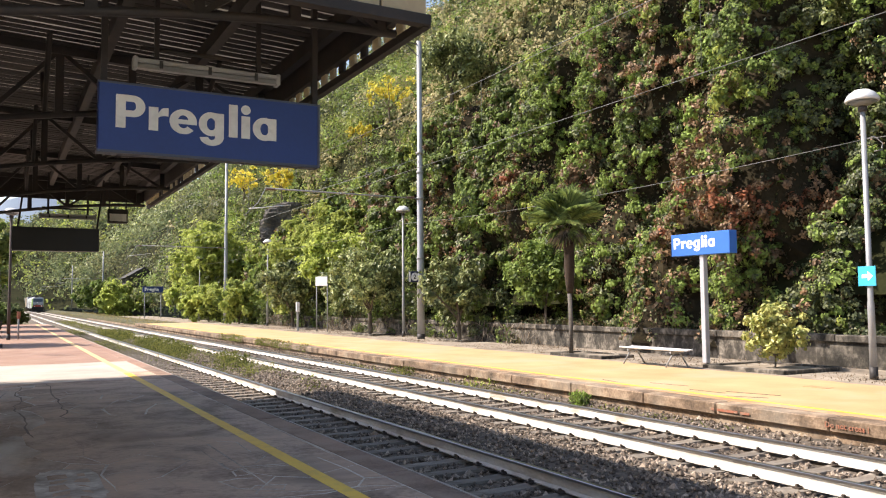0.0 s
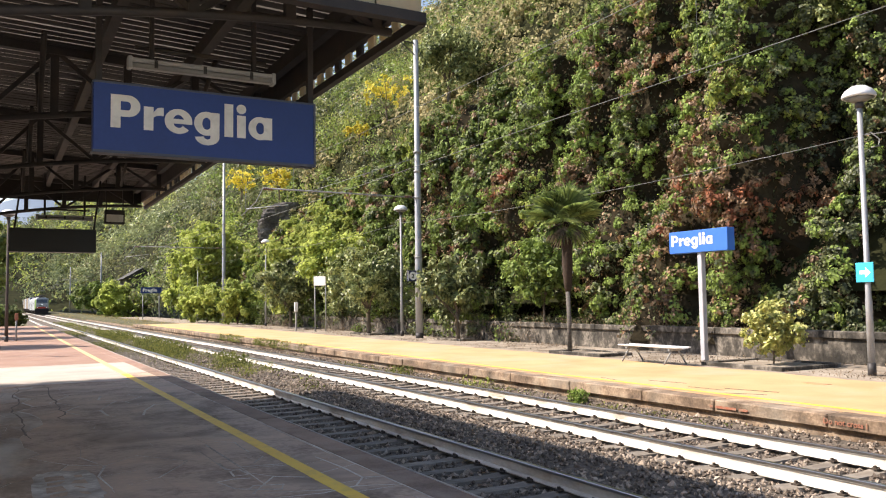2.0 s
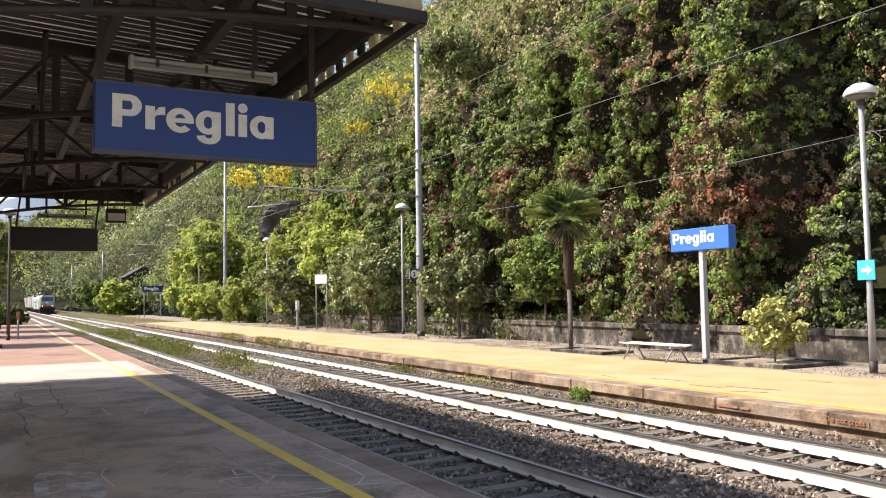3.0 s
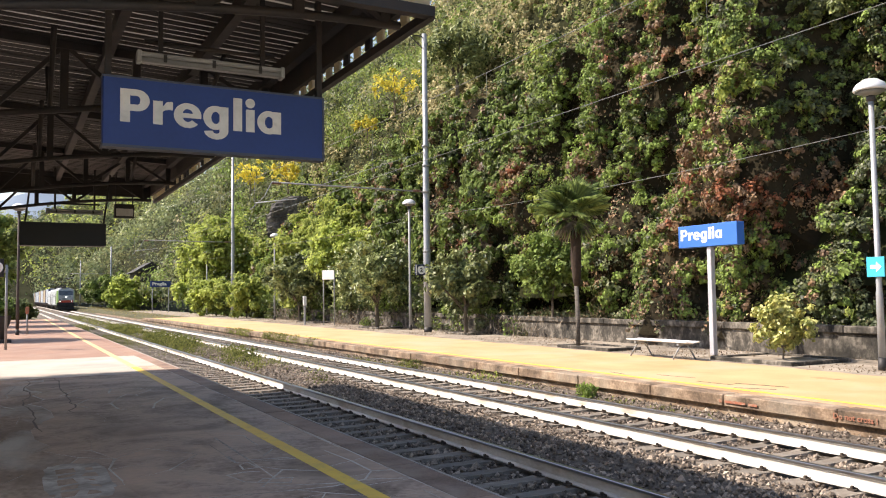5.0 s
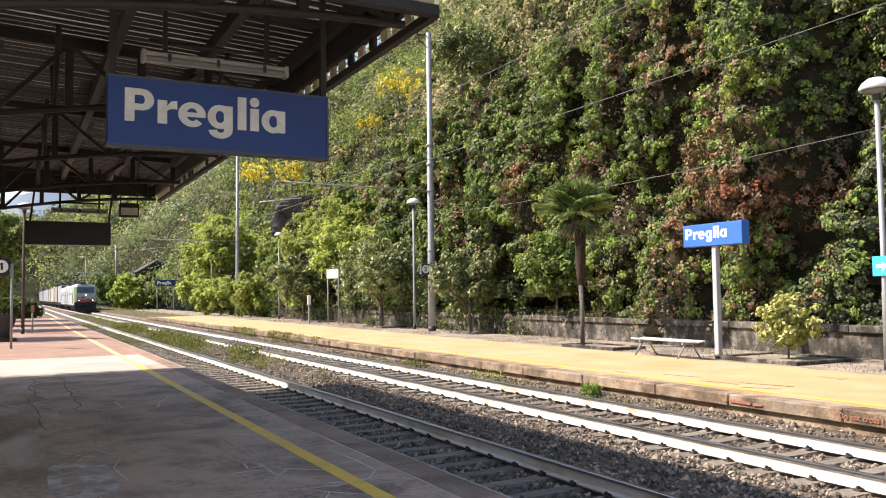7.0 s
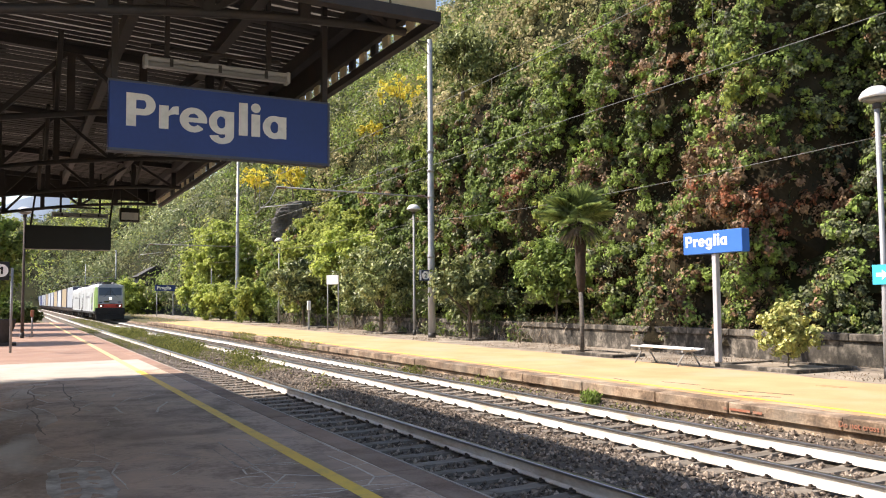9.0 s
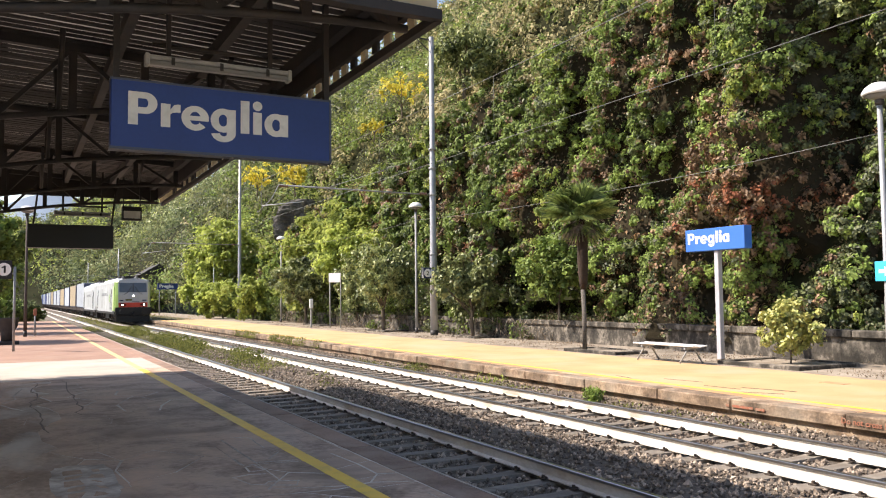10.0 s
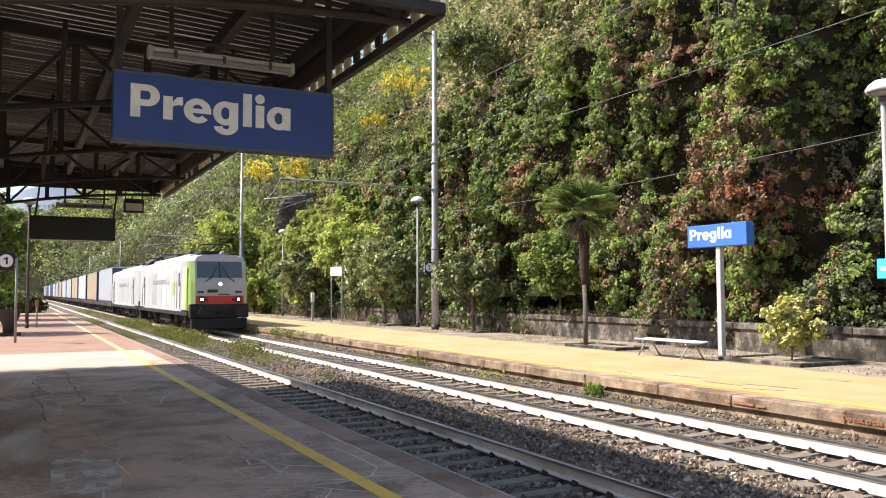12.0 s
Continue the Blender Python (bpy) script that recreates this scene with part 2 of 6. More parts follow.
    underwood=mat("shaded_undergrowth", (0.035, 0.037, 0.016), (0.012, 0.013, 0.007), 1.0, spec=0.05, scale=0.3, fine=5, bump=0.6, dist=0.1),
    ivydark=mat("dark_ivy_leaf", (0.21, 0.235, 0.09), (0.045, 0.057, 0.028), 0.5, scale=0.7, fine=9, bump=0, trans=0.2, island=True, c3=(0.09, 0.112, 0.048), spec=0.4),
    greybark=mat("grey_palm_bark", (0.17, 0.155, 0.14), (0.06, 0.055, 0.05), 0.95, scale=6, fine=40, bump=0.6, dist=0.02, stretch=(1, 1, 3)),
    palmleaf=mat("palm_leaf", (0.36, 0.45, 0.14), (0.05, 0.09, 0.03), 0.45, scale=1.5, fine=12, bump=0, trans=0.3, island=True),
    drygrass=mat("dry_grass", (0.42, 0.32, 0.14), (0.16, 0.15, 0.05), 0.9, scale=0.5, fine=8, bump=0, trans=0.3, island=True),
    weed=mat("weed_leaf", (0.26, 0.27, 0.08), (0.06, 0.075, 0.025), 0.75, scale=0.9, fine=10, bump=0, trans=0.35, island=True, spec=0.15),
    twig=mat("dry_twig", (0.33, 0.27, 0.2), (0.15, 0.12, 0.09), 0.9, scale=4, bump=0, island=True),
    # distance haze is mixed into this pale blue colour
    haze=mat("hazed_mountain", (0.36, 0.43, 0.52), (0.28, 0.35, 0.44), 0.95, scale=0.004, fine=0.03, bump=0),
    wire=mat("copper_wire", (0.2, 0.2, 0.19), (0.12, 0.12, 0.115), 0.7, scale=4, bump=0),
    insul=mat("insulator", (0.2, 0.1, 0.07), (0.1, 0.05, 0.04), 0.3, scale=4, bump=0),
    # the planter's dark colour includes the shade of the trees
    terracotta=mat("shaded_concrete", (0.07, 0.06, 0.055), (0.035, 0.03, 0.028), 0.85, scale=5, bump=0.3),
    locowhite=mat("loco_silver_white", (0.6, 0.635, 0.67), (0.47, 0.505, 0.54), 0.38, scale=1.0, fine=30, bump=0.03, obj=True, stain=((0.36, 0.37, 0.37), 0.9, 0.45)),
    locogreen=mat("loco_lime", (0.36, 0.54, 0.17), (0.3, 0.47, 0.14), 0.38, scale=1.5, bump=0.03, obj=True),
    locolime=mat("loco_pale_lime", (0.55, 0.74, 0.34), (0.47, 0.66, 0.28), 0.38, scale=1.5, bump=0.03, obj=True),
    locopale=mat("loco_faded_lime", (0.66, 0.74, 0.56), (0.58, 0.66, 0.48), 0.38, scale=1.5, bump=0.03, obj=True),
    barsgrey=mat("loco_lettering_grey", (0.3, 0.32, 0.36), (0.24, 0.26, 0.3), 0.45, scale=2, bump=0.02, obj=True),
    locored=mat("loco_red", (0.62, 0.05, 0.025), (0.5, 0.04, 0.02), 0.4, scale=2, bump=0.03, obj=True),
    locogrey=mat("loco_front_grey", (0.55, 0.57, 0.6), (0.46, 0.48, 0.5), 0.4, scale=2, bump=0.03, obj=True),
    locoblack=mat("underframe_black", (0.02, 0.02, 0.022), (0.01, 0.01, 0.011), 0.7, scale=4, bump=0.2, obj=True),
    taillens=mat("tail_lens", (0.16, 0.02, 0.015), (0.1, 0.012, 0.01), 0.2, scale=2, bump=0),
    # the grey-blue base colour includes a reflection of the sky
    glass=mat("windscreen", (0.09, 0.11, 0.13), (0.06, 0.075, 0.09), 0.1, scale=1, bump=0, spec=0.8),
    headlight=glow("headlight", (1.0, 0.95, 0.85), 6.0),
    tarpwhite=mat("tarpaulin_grey", (0.5, 0.55, 0.63), (0.37, 0.41, 0.48), 0.5, scale=0.8, fine=6, bump=0.3, dist=0.03, obj=True),
    tarpbeige=mat("tarpaulin_beige", (0.46, 0.38, 0.27), (0.36, 0.29, 0.21), 0.5, scale=0.8, fine=6, bump=0.3, dist=0.03, obj=True),
    tarpblue=mat("tarpaulin_blue", (0.05, 0.09, 0.28), (0.04, 0.07, 0.2), 0.5, scale=0.8, fine=6, bump=0.3, dist=0.03, obj=True),
    frontdark=mat("trailer_front", (0.1, 0.12, 0.22), (0.07, 0.08, 0.15), 0.5, scale=1, bump=0.05, obj=True),
    wagon=mat("wagon_frame", (0.12, 0.09, 0.08), (0.05, 0.04, 0.035), 0.85, scale=3, bump=0.2, obj=True),
)


# ---- building blocks ----
def finish(name, bm, material):
    me = bpy.data.meshes.new(name)
    bm.to_mesh(me)
    bm.free()
    for m in material if isinstance(material, (list, tuple)) else [material]:
        me.materials.append(m)
    return me


def part(name, bm, material, parent, label="", m=None):
    """One mesh object under a thing or under a part."""
    ob = new(name, finish(name, bm, material) if isinstance(bm, bmesh.types.BMesh) else bm)
    ob.parent = parent
    if m is not None:
        ob.matrix_basis = m
    return tagged(ob, label)


def thing(name, label, category, m=None, group="", kind="", data=None):
    ob = new(name, data)
    if m is not None:
        ob.matrix_basis = m
    return tagged(ob, label, category, group, kind)


def box(bm, x0, x1, y0, y1, z0, z1, bevel=0.0, m=None):
    r = bmesh.ops.create_cube(bm, size=1)
    bmesh.ops.transform(bm, matrix=Matrix.LocRotScale(((x0 + x1) / 2, (y0 + y1) / 2, (z0 + z1) / 2), None, (x1 - x0, y1 - y0, z1 - z0)), verts=r["verts"])
    vs = r["verts"]
    if bevel:
        es = list({e for v in vs for e in v.link_edges})
        out = bmesh.ops.bevel(bm, geom=es, offset=bevel, segments=1, affect="EDGES")
        vs = list({v for f in out["faces"] for v in f.verts} | {v for v in vs if v.is_valid})
    if m is not None:
        bmesh.ops.transform(bm, matrix=m, verts=vs)
    return bm


def boxes(*bs, bevel=0.0):
    bm = bmesh.new()
    for b in bs:
        box(bm, *b, bevel=bevel)
    return bm


def rod(bm, a, b, r, r2=None, seg=8):
    """A round bar from a to b."""
    a, b = Vector(a), Vector(b)
    d = b - a
    q = d.to_track_quat("Z", "Y").to_matrix().to_4x4()
    res = bmesh.ops.create_cone(bm, cap_ends=True, segments=seg, radius1=r, radius2=r if r2 is None else r2, depth=d.length)
    bmesh.ops.transform(bm, matrix=Matrix.Translation((a + b) / 2) @ q, verts=res["verts"])
    return bm


def bar(bm, a, b, w, h):
    """A flat bar from a to b, w wide and h deep."""
    a, b = Vector(a), Vector(b)
    d = b - a
    q = d.to_track_quat("Z", "Y").to_matrix().to_4x4()
    r = bmesh.ops.create_cube(bm, size=1)
    bmesh.ops.transform(bm, matrix=Matrix.Translation((a + b) / 2) @ q @ Matrix.Diagonal((w, h, d.length, 1)), verts=r["verts"])
    return bm


def rods(pts, r, seg=8, tip=None):
    """One continuous round bar along a path, tapering to tip."""
    bm = bmesh.new()
    pts = [Vector(p) for p in pts]
    n = len(pts) - 1
    rings = []
    for i, p in enumerate(pts):
        d = (pts[min(i + 1, n)] - pts[max(i - 1, 0)]).normalized()
        q = d.to_track_quat("Z", "Y")
        rr = r if tip is None else r + (tip - r) * i / n
        rings.append([bm.verts.new(p + q @ Vector((rr * math.cos(2 * math.pi * k / seg), rr * math.sin(2 * math.pi * k / seg), 0))) for k in range(seg)])
    for a, b in zip(rings, rings[1:]):
        for k in range(seg):
            bm.faces.new((a[k], a[(k + 1) % seg], b[(k + 1) % seg], b[k])).smooth = True
    bm.faces.new(rings[0][::-1])
    bm.faces.new(rings[-1])
    bmesh.ops.recalc_face_normals(bm, faces=bm.faces)
    return bm


def lathe(profile, seg=20):
    """A turned body from (radius, z) pairs."""
    bm = bmesh.new()
    rings = []
    for r, z in profile:
        rings.append([bm.verts.new((max(r, 1e-4) * math.cos(2 * math.pi * i / seg), max(r, 1e-4) * math.sin(2 * math.pi * i / seg), z)) for i in range(seg)])
    for a, b in zip(rings, rings[1:]):
        for i in range(seg):
            f = bm.faces.new((a[i], a[(i + 1) % seg], b[(i + 1) % seg], b[i]))
            f.smooth = True
    bm.faces.new(rings[0][::-1])
    bm.faces.new(rings[-1])
    return bm


def extrude(profile, y0, y1, mats=None):
    """A closed x,z profile drawn out along y."""
    bm = bmesh.new()
    a = [bm.verts.new((x, y0, z)) for x, z in profile]
    b = [bm.verts.new((x, y1, z)) for x, z in profile]
    k = len(profile)
    for i in range(k):
        f = bm.faces.new((a[i], b[i], b[(i + 1) % k], a[(i + 1) % k]))
        if mats:
            f.material_index = mats[i]
    bm.faces.new(a[::-1])
    bm.faces.new(b)
    bmesh.ops.recalc_face_normals(bm, faces=bm.faces)
    return bm


def lettering(name, body, size, material, parent, m, depth=0.004, bold=0.0, sx=1.0):
    """Letters in the built-in font, turned into a mesh; they stand in the local xz plane."""
    cu = bpy.data.curves.new(name, "FONT")
    cu.body, cu.size, cu.extrude, cu.offset = body, size, depth, bold
    cu.resolution_u = 3
    tmp = new(name, cu)
    me = bpy.data.meshes.new_from_object(tmp)
    bpy.data.objects.remove(tmp)
    me.transform(Matrix.Diagonal((sx, 1, 1, 1)))
    me.materials.clear()
    me.materials.append(material)
    return part(name, me, material, parent, m=m)


def station_name(material, parent, m, k=1.0, depth=0.004):
    """The station's name in round, bold, stemmed letters; baseline at z = 0, cap height 0.3 m times k."""
    bm = bmesh.new()

    def piece(pts):
        a = [bm.verts.new((x * k, -depth - 0.0012, z * k)) for x, z in pts]
        b = [bm.verts.new((x * k, 0, z * k)) for x, z in pts]
        n = len(pts)
        bm.faces.new(a)
        for i in range(n):
            bm.faces.new((a[i], b[i], b[(i + 1) % n], a[(i + 1) % n]))

    def stem(x0, x1, z0, z1):
        piece([(x0, z0), (x1, z0), (x1, z1), (x0, z1)])

    def arc(cx, cz, rx, rz, w, a0, a1, wz=None):
        """A curved stroke from angle a0 to a1, w thick."""
        wz = wz or w
        n = max(2, int(abs(a1 - a0) / 9))
        ring = []
        for i in range(n + 1):
            t = radians(a0 + (a1 - a0) * i / n)
            o, q = (cx + rx * math.cos(t), cz + rz * math.sin(t)), (cx + (rx - w) * math.cos(t), cz + (rz - wz) * math.sin(t))
            ring.append([bm.verts.new((x * k, y, z * k)) for x, z, y in ((*o, -depth), (*q, -depth), (*o, 0), (*q, 0))])
        for a, b in zip(ring, ring[1:]):
            for u, v in ((0, 1), (2, 0), (1, 3)):
                bm.faces.new((a[u], a[v], b[v], b[u]))
    W, X = 0.083, 0.215
    R = X / 2
    # P
    stem(0, W, 0, 0.3)
    stem(W, 0.145, 0.3 - 0.058, 0.3)
    stem(W, 0.145, 0.104, 0.104 + 0.058)
    arc(0.145, 0.202, 0.105, 0.098, 0.08, -90, 90, 0.058)
    # r
    stem(0.28, 0.28 + W, 0, X)
    piece([(0.28 + W, 0.12), (0.28 + W, 0.165), (0.395, 0.208), (0.43, 0.217), (0.452, 0.217), (0.452, 0.14), (0.42, 0.143), (0.385, 0.135)])
    # e
    arc(0.585, R - 0.002, 0.124, R + 0.008, 0.074, 8, 318, 0.055)
    stem(0.525, 0.707, R - 0.024, R + 0.018)
    # g
    arc(0.84, R, 0.115, R + 0.006, 0.074, 0, 360, 0.056)
    stem(0.875, 0.875 + W, -0.02, X)
    arc(0.845, -0.012, 0.113, 0.085, 0.08, -172, 0, 0.055)
    # l, i
    stem(1.005, 1.005 + W, 0, 0.315)
    stem(1.125, 1.125 + W, 0, X)
    arc(1.125 + W / 2, 0.277, 0.046, 0.046, 0.044, 0, 360)
    # a
    arc(1.35, R, 0.115, R + 0.006, 0.074, 0, 360, 0.056)
    stem(1.385, 1.385 + W, 0, X)
    bmesh.ops.recalc_face_normals(bm, faces=bm.faces)
    return part("lettering", bm, material, parent, "", m)


rng = np.random.default_rng(7)


def leaf_mesh(name, P, N, size, material, fold=0.25, long=1.35, droop=0.35, jitter=0.7, sunward=0.55):
    """Many small folded leaves, one island each, at points P, facing about N."""
    k = len(P)
    N = N + rng.normal(0, jitter, (k, 3)) + np.array(to_sun) * sunward
    N /= np.linalg.norm(N, axis=1)[:, None] + 1e-9
    T = rng.normal(0, 1, (k, 3))
    T[:, 2] -= droop * 3
    T -= (T * N).sum(1)[:, None] * N
    T /= np.linalg.norm(T, axis=1)[:, None] + 1e-9
    B = np.cross(N, T)
    s = (np.asarray(size) * rng.uniform(0.6, 1.35, k))[:, None]
    v = np.empty((k, 4, 3))
    v[:, 0] = P - T * s * long * 0.5
    v[:, 1] = P + B * s * 0.5 + N * s * fold - T * s * 0.1
    v[:, 2] = P + T * s * long * 0.5
    v[:, 3] = P - B * s * 0.5 + N * s * fold - T * s * 0.1
    idx = np.arange(k * 4).reshape(k, 4)
    tri = np.concatenate([idx[:, [0, 1, 2]], idx[:, [0, 2, 3]]], axis=0)
    me = bpy.data.meshes.new(name)
    me.vertices.add(k * 4)
    me.vertices.foreach_set("co", v.reshape(-1).astype(np.float32))
    t = len(tri)
    me.loops.add(t * 3)
    me.loops.foreach_set("vertex_index", tri.reshape(-1).astype(np.int32))
    me.polygons.add(t)
    me.polygons.foreach_set("loop_start", np.arange(0, t * 3, 3, dtype=np.int32))
    me.update(calc_edges=True)
    me.materials.append(material)
    return me


def blobs(centres, radii, per, squash=0.8, inner=0.25, fuzzy=False):
    """Points and normals on the shells of leaf clumps."""
    C, Rr = np.asarray(centres, float), np.asarray(radii, float)
    k = len(C)
    i = rng.integers(0, k, per * k) if k > 1 else np.zeros(per, int)
    d = rng.normal(0, 1, (len(i), 3))
    d /= np.linalg.norm(d, axis=1)[:, None]
    rad = Rr[i] * (1 - inner * rng.random(len(i)) ** 0.7)
    if fuzzy:
        rad = Rr[i] * np.abs(rng.normal(0.75, 0.4, len(i)))
    P = C[i] + d * rad[:, None] * np.array([1, 1, squash])
    return P, d


def mounds(C, R, lean, subs, per, spread=0.34, stretch=(1.0, 1.1, 0.85)):
    """Points and normals of leafy cushions: sprays over the outer, upper side of each, bare beneath."""
    C, R = np.repeat(np.asarray(C, float), subs, 0), np.repeat(np.asarray(R, float), subs)
    d = rng.normal(0, 1, (len(C), 3))
    d /= np.linalg.norm(d, axis=1)[:, None]
    d += np.asarray(lean) * 0.95
    d /= np.linalg.norm(d, axis=1)[:, None]
    S = C + d * (R * rng.uniform(0.7, 1.12, len(C)))[:, None] * np.array(stretch)
    S, d, R = np.repeat(S, per, 0), np.repeat(d, per, 0), np.repeat(R, per)
    e = rng.normal(0, 1, (len(S), 3))
    e /= np.linalg.norm(e, axis=1)[:, None]
    P = S + e * (R * spread * rng.uniform(0.25, 1.0, len(S)))[:, None]
    return P, d * 0.9 + e * 0.45


def smooth_noise(a, b, sa, sb, seed):
    """A cheap sum of waves in two directions, about -1 to 1."""
    g = np.random.default_rng(seed)
    out = np.zeros_like(a)
    for o in range(7):
        f = 2 ** (o * 0.6)
        t = g.uniform(0, 2 * math.pi)
        out += np.sin((a * sa * math.cos(t) + b * sb * math.sin(t)) * f + g.uniform(0, 6.28)) / f ** 0.8
    return out / 2.2


# ---- ground, tracks, platforms ----
P1, P2 = 0.41, 0.29          # heights of the two platforms over the rail heads
E1, E2 = 3.46, 10.45         # their edges
T1, T2 = 4.98, 8.95          # middles of the two tracks
WALL_X = 18.4


def build_ground():
    bm = bmesh.new()
    xs = [-1500, -300, -60, -12, 3.3, 10.6, 19, 40, 120, 400, 1500]
    ys = [-1500, -200, -40, 0, 40, 100, 250, 500, 900, 2500]
    vs = [[bm.verts.new((x, y, -0.42)) for x in xs] for y in ys]
    for j in range(len(ys) - 1):
        for i in range(len(xs) - 1):
            bm.faces.new((vs[j][i], vs[j][i + 1], vs[j + 1][i + 1], vs[j + 1][i]))
    tagged(new("ground", finish("ground", bm, M["grassland"])), "dry grassy soil of the valley floor", "ground", kind="structure")


def build_ballast():
    bm = bmesh.new()
    prof = [(3.3, -0.5), (3.5, -0.25), (3.8, -0.24), (4.3, -0.235), (4.98, -0.245), (5.7, -0.235), (6.25, -0.19), (6.95, -0.14), (7.65, -0.19), (8.2, -0.235), (8.95, -0.245), (9.7, -0.235), (10.1, -0.13), (10.4, -0.05), (10.7, -0.05)]
    ys = [-25 + i * 0.5 for i in range(150)] + [50 + i * 5 for i in range(140)]
    rows = []
    for y in ys:
        rows.append([bm.verts.new((x, y, z + 0.025 * noise.noise(Vector((x * 2, y * 2, 0))))) for x, z in prof])
    for a, b in zip(rows, rows[1:]):
        for i in range(len(prof) - 1):
            bm.faces.new((a[i], a[i + 1], b[i + 1], b[i]))
    bed = tagged(new("ballast_bed", finish("ballast_bed", bm, M["ballast"])), "grey-brown crushed stone ballast between the platforms", "ballast", kind="structure")
    # loose stones
    k = 42000
    y = 3 + 47 * rng.random(k) ** 1.5
    x = rng.uniform(3.55, 10.5, k)
    px, pz = zip(*prof)
    z = np.interp(x, px, pz) + rng.uniform(0.0, 0.035, k)
    keep = np.ones(k, bool)
    for c in (T1, T2):
        on_sleeper = (np.abs(x - c) < 1.2) & (np.abs(((y - 1.5) / 0.6 + 0.5) % 1 - 0.5) < 0.2)
        keep &= ~on_sleeper
        keep &= np.abs(np.abs(x - c) - 0.75) > 0.1
    x, y, z = x[keep], y[keep], z[keep]
    k = len(x)
    o = np.array([(1, 0, 0), (-1, 0, 0), (0, 1, 0), (0, -1, 0), (0, 0, 1), (0, 0, -1)], float)
    f = np.array([(0, 2, 4), (2, 1, 4), (1, 3, 4), (3, 0, 4), (2, 0, 5), (1, 2, 5), (3, 1, 5), (0, 3, 5)])
    s = rng.uniform(0.016, 0.038, (k, 1, 1)) * np.where(rng.random((k, 1, 1)) > 0.93, 1.6, 1.0)
    v = o[None] * s * rng.uniform(0.6, 1.3, (k, 6, 1))
    a = rng.uniform(0, 6.28, k)
    ca, sa = np.cos(a)[:, None], np.sin(a)[:, None]
    tilt = rng.uniform(-0.7, 0.7, k)
    ct, stt = np.cos(tilt)[:, None], np.sin(tilt)[:, None]
    vx, vy, vz = v[:, :, 0], v[:, :, 1], v[:, :, 2]
    vy, vz = vy * ct - vz * stt, vy * stt + vz * ct
    vx, vy = vx * ca - vy * sa, vx * sa + vy * ca
    v = np.stack([vx + x[:, None], vy + y[:, None], vz + z[:, None]], 2)
    tri = (f[None] + (np.arange(k) * 6)[:, None, None]).reshape(-1, 3)
    me = bpy.data.meshes.new("ballast_stones")
    me.from_pydata(v.reshape(-1, 3).tolist(), [], tri.tolist())
    me.materials.append(M["stone"])
    part("ballast_stones", me, None, bed)
    bed.children[0]["kind"] = "stuff"


RAIL = [(-0.07, -0.172), (0.07, -0.172), (0.07, -0.158), (0.012, -0.14), (0.011, -0.045), (0.036, -0.034), (0.036, -0.006), (0.028, 0), (-0.028, 0), (-0.036, -0.006), (-0.036, -0.034), (-0.011, -0.045), (-0.012, -0.14), (-0.07, -0.158)]
RAIL_MATS = [0, 0, 0, 0, 0, 1, 1, 1, 1, 1, 0, 0, 0, 0]


def build_track(n, c):
    tr = thing("track_%d" % n, "railway track with white-painted rails on concrete sleepers", "railway track", pose(c, 0, 0), kind="structure")
    rail = finish("rail", extrude(RAIL, -25, 620, RAIL_MATS), [M["railpaint"], M["steel"]])
    for s in (-0.75, 0.75):
        part("rail", rail, None, tr, "steel rail with a polished head and white-painted web", pose(s, 0, 0))
    bm = bmesh.new()
    prof = [(-1.2, 0.15), (-0.95, 0.15), (-0.45, 0.12), (0.45, 0.12), (0.95, 0.15), (1.2, 0.15)]
    top = [[bm.verts.new((x, y * (w - 0.02), -0.172 - 0.004)) for x, w in prof] for y in (-1, 1)]
    for r in top:
        for v, (x, w) in zip(r, prof):
            v.co.z -= 0.03 if abs(x) < 0.5 else 0.0
    bot = [[bm.verts.new((x, y * (w + 0.02), -0.36)) for x, w in prof] for y in (-1, 1)]
    for i in range(5):
        bm.faces.new((top[0][i], top[0][i + 1], top[1][i + 1], top[1][i]))
        bm.faces.new((bot[0][i], bot[0][i + 1], top[0][i + 1], top[0][i]))
        bm.faces.new((top[1][i], top[1][i + 1], bot[1][i + 1], bot[1][i]))
    for i in (0, 5):
        bm.faces.new((bot[0][i], top[0][i], top[1][i], bot[1][i]))
    bmesh.ops.recalc_face_normals(bm, faces=bm.faces)
    sleeper = finish("sleeper", bm, M["concrete"])
    fb = bmesh.new()
    for s in (-1, 1):
        box(fb, s * 0.11 - 0.035, s * 0.11 + 0.035, -0.045, 0.045, -0.176, -0.158)
        rod(fb, (s * 0.11, 0, -0.16), (s * 0.11, 0, -0.125), 0.02, seg=6)
        rod(fb, (s * 0.085, -0.045, -0.15), (s * 0.085, 0.045, -0.147), 0.01, seg=5)
    fast = finish("rail_fastening", fb, M["clip"])
    for i in range(118):
        y = 1.5 + i * 0.6
        sl = part("sleeper", sleeper, None, tr, m=pose(0, y, 0, 0, 0, random.uniform(-0.6, 0.6)))
        if i < 70:
            for s in (-0.75, 0.75):
                part("rail_fastening", fast, None, sl, m=pose(s, 0, 0))


def jitter_grid(x0, x1, y0, y1, nx, ny, amt, seed):
    g = random.Random(seed)
    pts = {}
    for j in range(ny + 1):
        for i in range(nx + 1):
            dx = 0 if i in (0, nx) else g.uniform(-amt, amt)
            dy = 0 if j in (0, ny) else g.uniform(-amt, amt)
            pts[i, j] = (x0 + (x1 - x0) * (i + dx) / nx, y0 + (y1 - y0) * (j + dy) / ny)
    return pts


